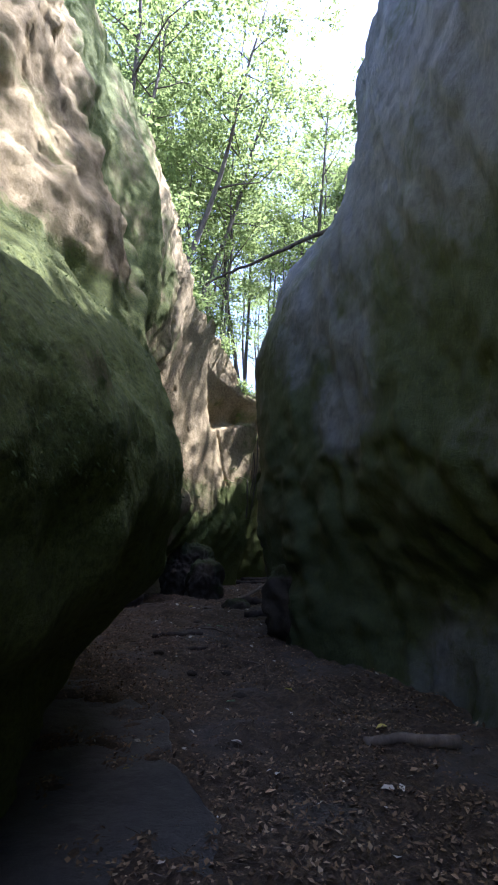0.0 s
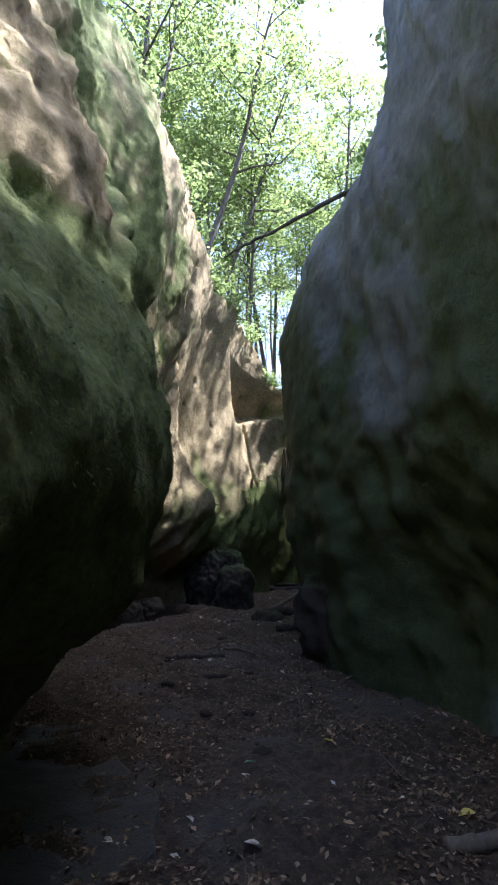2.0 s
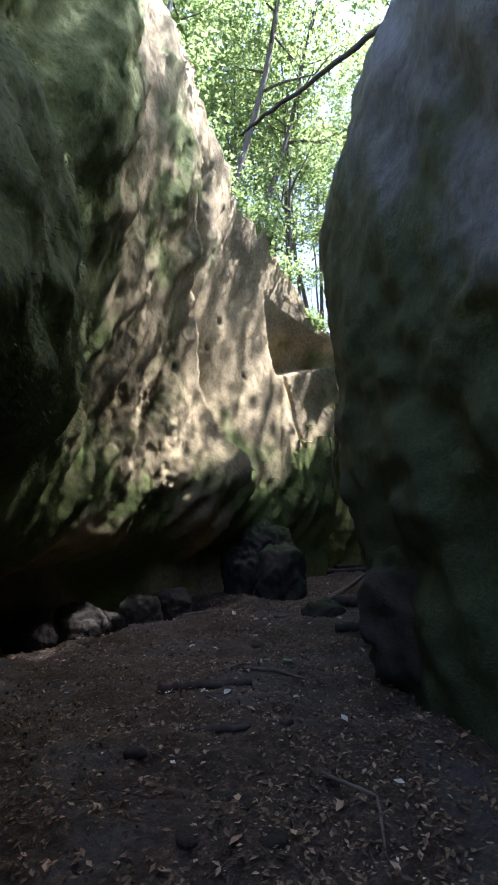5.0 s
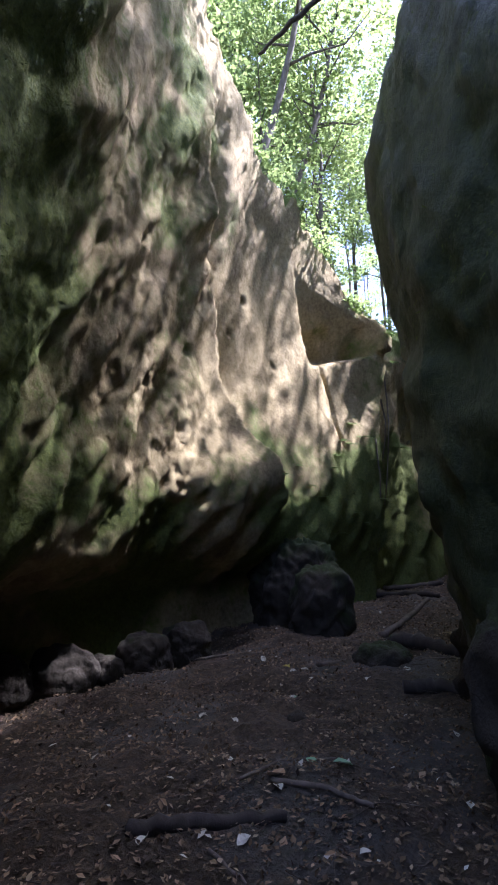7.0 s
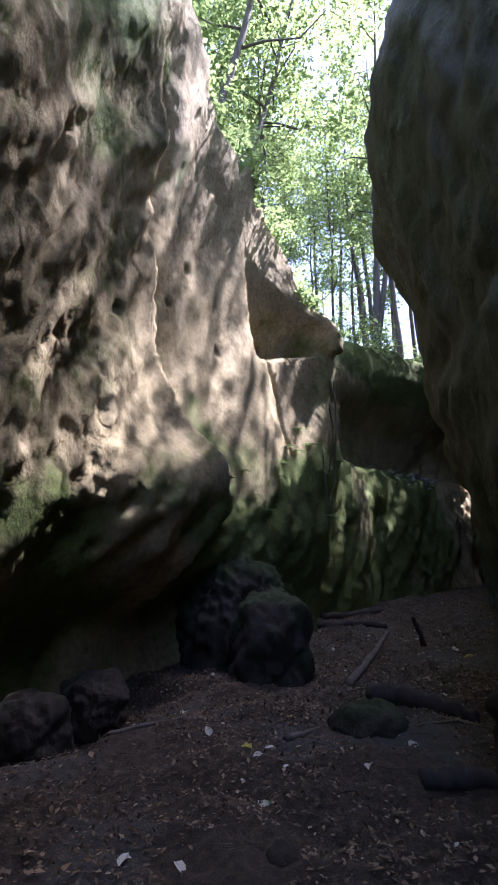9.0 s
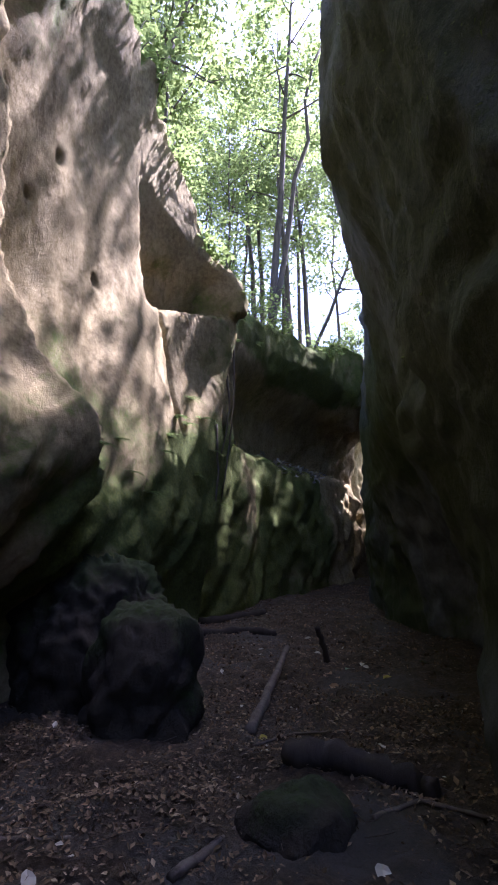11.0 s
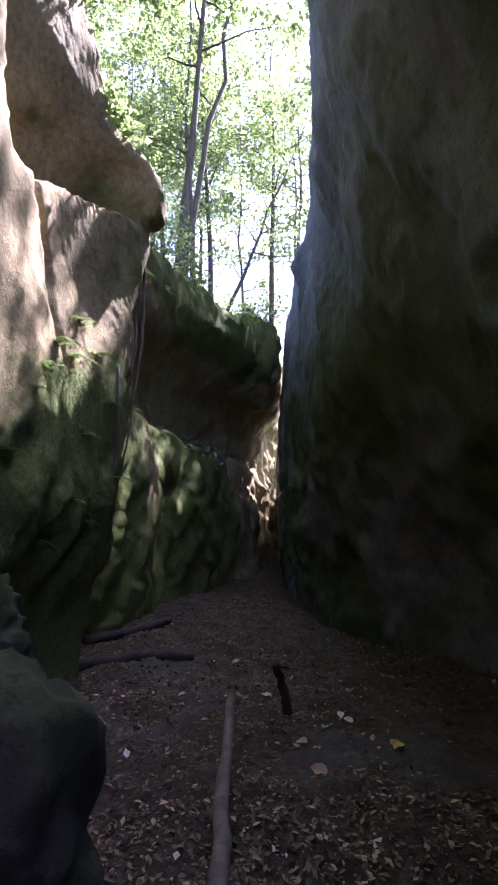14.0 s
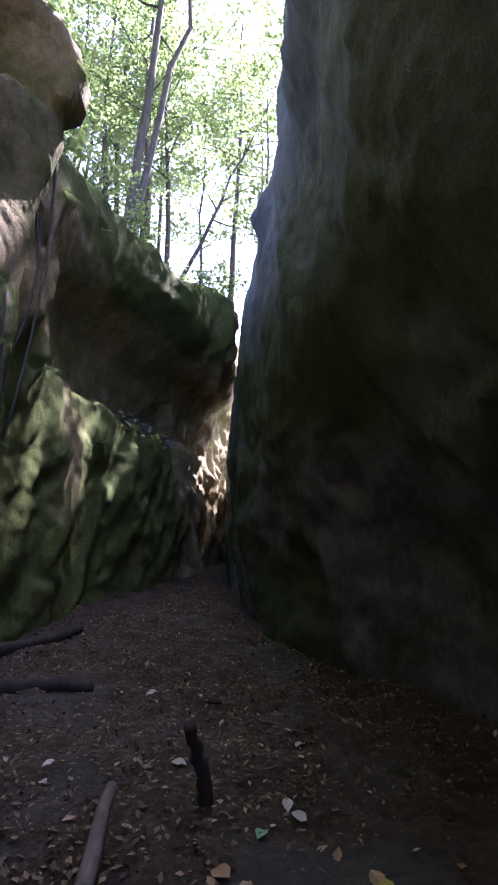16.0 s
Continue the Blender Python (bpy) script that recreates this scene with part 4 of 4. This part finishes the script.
def shrub(at, seed, size, leaves):
    rg = np.random.default_rng(seed)
    ob = new("shrub")
    ob.location = at
    tips = []
    for k in range(6):
        d = Vector((rg.normal(), rg.normal(), 1.1 + rg.random())).normalized()
        pts = [d * size * s + Vector(rg.normal(size=3) * 0.06 * size * s) - Vector((0, 0, 0.08 if s == 0 else 0)) for s in (0, 0.35, 0.7, 1)]
        v, f = tube(pts, [0.012, 0.009, 0.006, 0.003], 5)
        link_mesh("stem", v, f, BARK, ob)
        tips += pts[1:]
    c = np.repeat(np.array([t[:] for t in tips]), leaves // len(tips), 0)
    c = c + rg.normal(size=c.shape) * size * np.array([0.25, 0.25, 0.16])
    v, f = leaf_cloud(c, 0.11, rg)
    link_mesh("foliage", v, f, FOLIAGE, ob, smooth=False)
    return tagged(ob, "leafy green shrub on the edge of the cliff", "shrub", "shrubs on the rim")


for i, (wall, y, size) in enumerate((("wall_left", 12.2, 0.8), ("wall_left", 13.0, 0.7), ("wall_left", 13.9, 0.8), ("wall_left", 14.6, 0.6), ("wall_left", 15.3, 0.9), ("wall_left", 16.0, 0.7), ("wall_left", 16.7, 0.7), ("wall_left", 17.3, 0.55),
                                      ("wall_far", 18.4, 0.8), ("wall_far", 20.0, 0.7), ("wall_far", 21.6, 0.9), ("wall_far", 23.2, 0.8), ("wall_far", 25.0, 0.9), ("wall_far", 26.6, 0.8), ("wall_left", 10.6, 0.7), ("wall_right", 10.6, 0.5), ("wall_right", 8.9, 0.5))):
    at = on_rim(wall, y)
    side = 1 if wall == "wall_right" else -1
    shrub(at + Vector((side * 0.25, 0, 0.1)), 540 + i, size, 420)


def root(points, r, label, seed):
    return branch("root", points, r, r * 0.5, DEADWOOD, label, 6, seed, 0, "root")


# pale strands at the cliff end, standing in for sunlit rock edges and roots
for i, (y, z0, z1, dx) in enumerate(((17.75, 5.0, 1.9, 0.0), (17.6, 3.4, 0.9, 0.05), (17.8, 4.4, 2.9, 0.12))):
    a, n = on_wall("wall_left", y, z0)
    b, m = on_wall("wall_left", y, z1)
    root([a + n * 0.02, a.lerp(b, 0.35) + n * 0.12, a.lerp(b, 0.7) + n * 0.10, b + m * 0.02], 0.022, "pale thin strand down the rock, for a root and sunlit edge", 570 + i)


def moss_tufts(wall, n, seed, y0, y1, z0, z1, label):
    """Short strands of moss that hang from the damp rock."""
    rg = np.random.default_rng(seed)
    p, nr, cover = WALLS[wall]
    ok = np.argwhere((p[..., 1] > y0) & (p[..., 1] < y1) & (p[..., 2] > z0) & (p[..., 2] < z1) & (cover > 0.5))
    pick = ok[rg.integers(len(ok), size=n)]
    o, m = p[pick[:, 0], pick[:, 1]], nr[pick[:, 0], pick[:, 1]]
    o = o + rg.normal(size=o.shape) * 0.03 - m * 0.01
    d = m * 0.45 + np.array([0, 0.25, -0.8]) + rg.normal(size=o.shape) * 0.3
    d /= np.linalg.norm(d, axis=1, keepdims=True)
    l = rg.uniform(0.012, 0.035, (n, 1))
    s = np.cross(d, m)
    s /= np.linalg.norm(s, axis=1, keepdims=True) + 1e-9
    v = np.stack([o - s * 0.006, o + s * 0.006, o + d * l], 1).reshape(-1, 3)
    ob = link_mesh("moss", v, np.arange(n * 3).reshape(n, 3).tolist(), MOSS, smooth=False)
    return tagged(ob, label, "moss", kind="stuff")


moss_tufts("wall_left", 26000, 600, 1.5, 8.5, 1.7, 5.2, "soft green moss strands hanging on the rock")
moss_tufts("wall_left", 14000, 601, 13.5, 17.8, 1.2, 4.2, "soft green moss strands hanging on the rock")
moss_tufts("wall_right", 5000, 602, 4.0, 12.0, 2.5, 7.5, "thin dark moss strands on the damp rock")
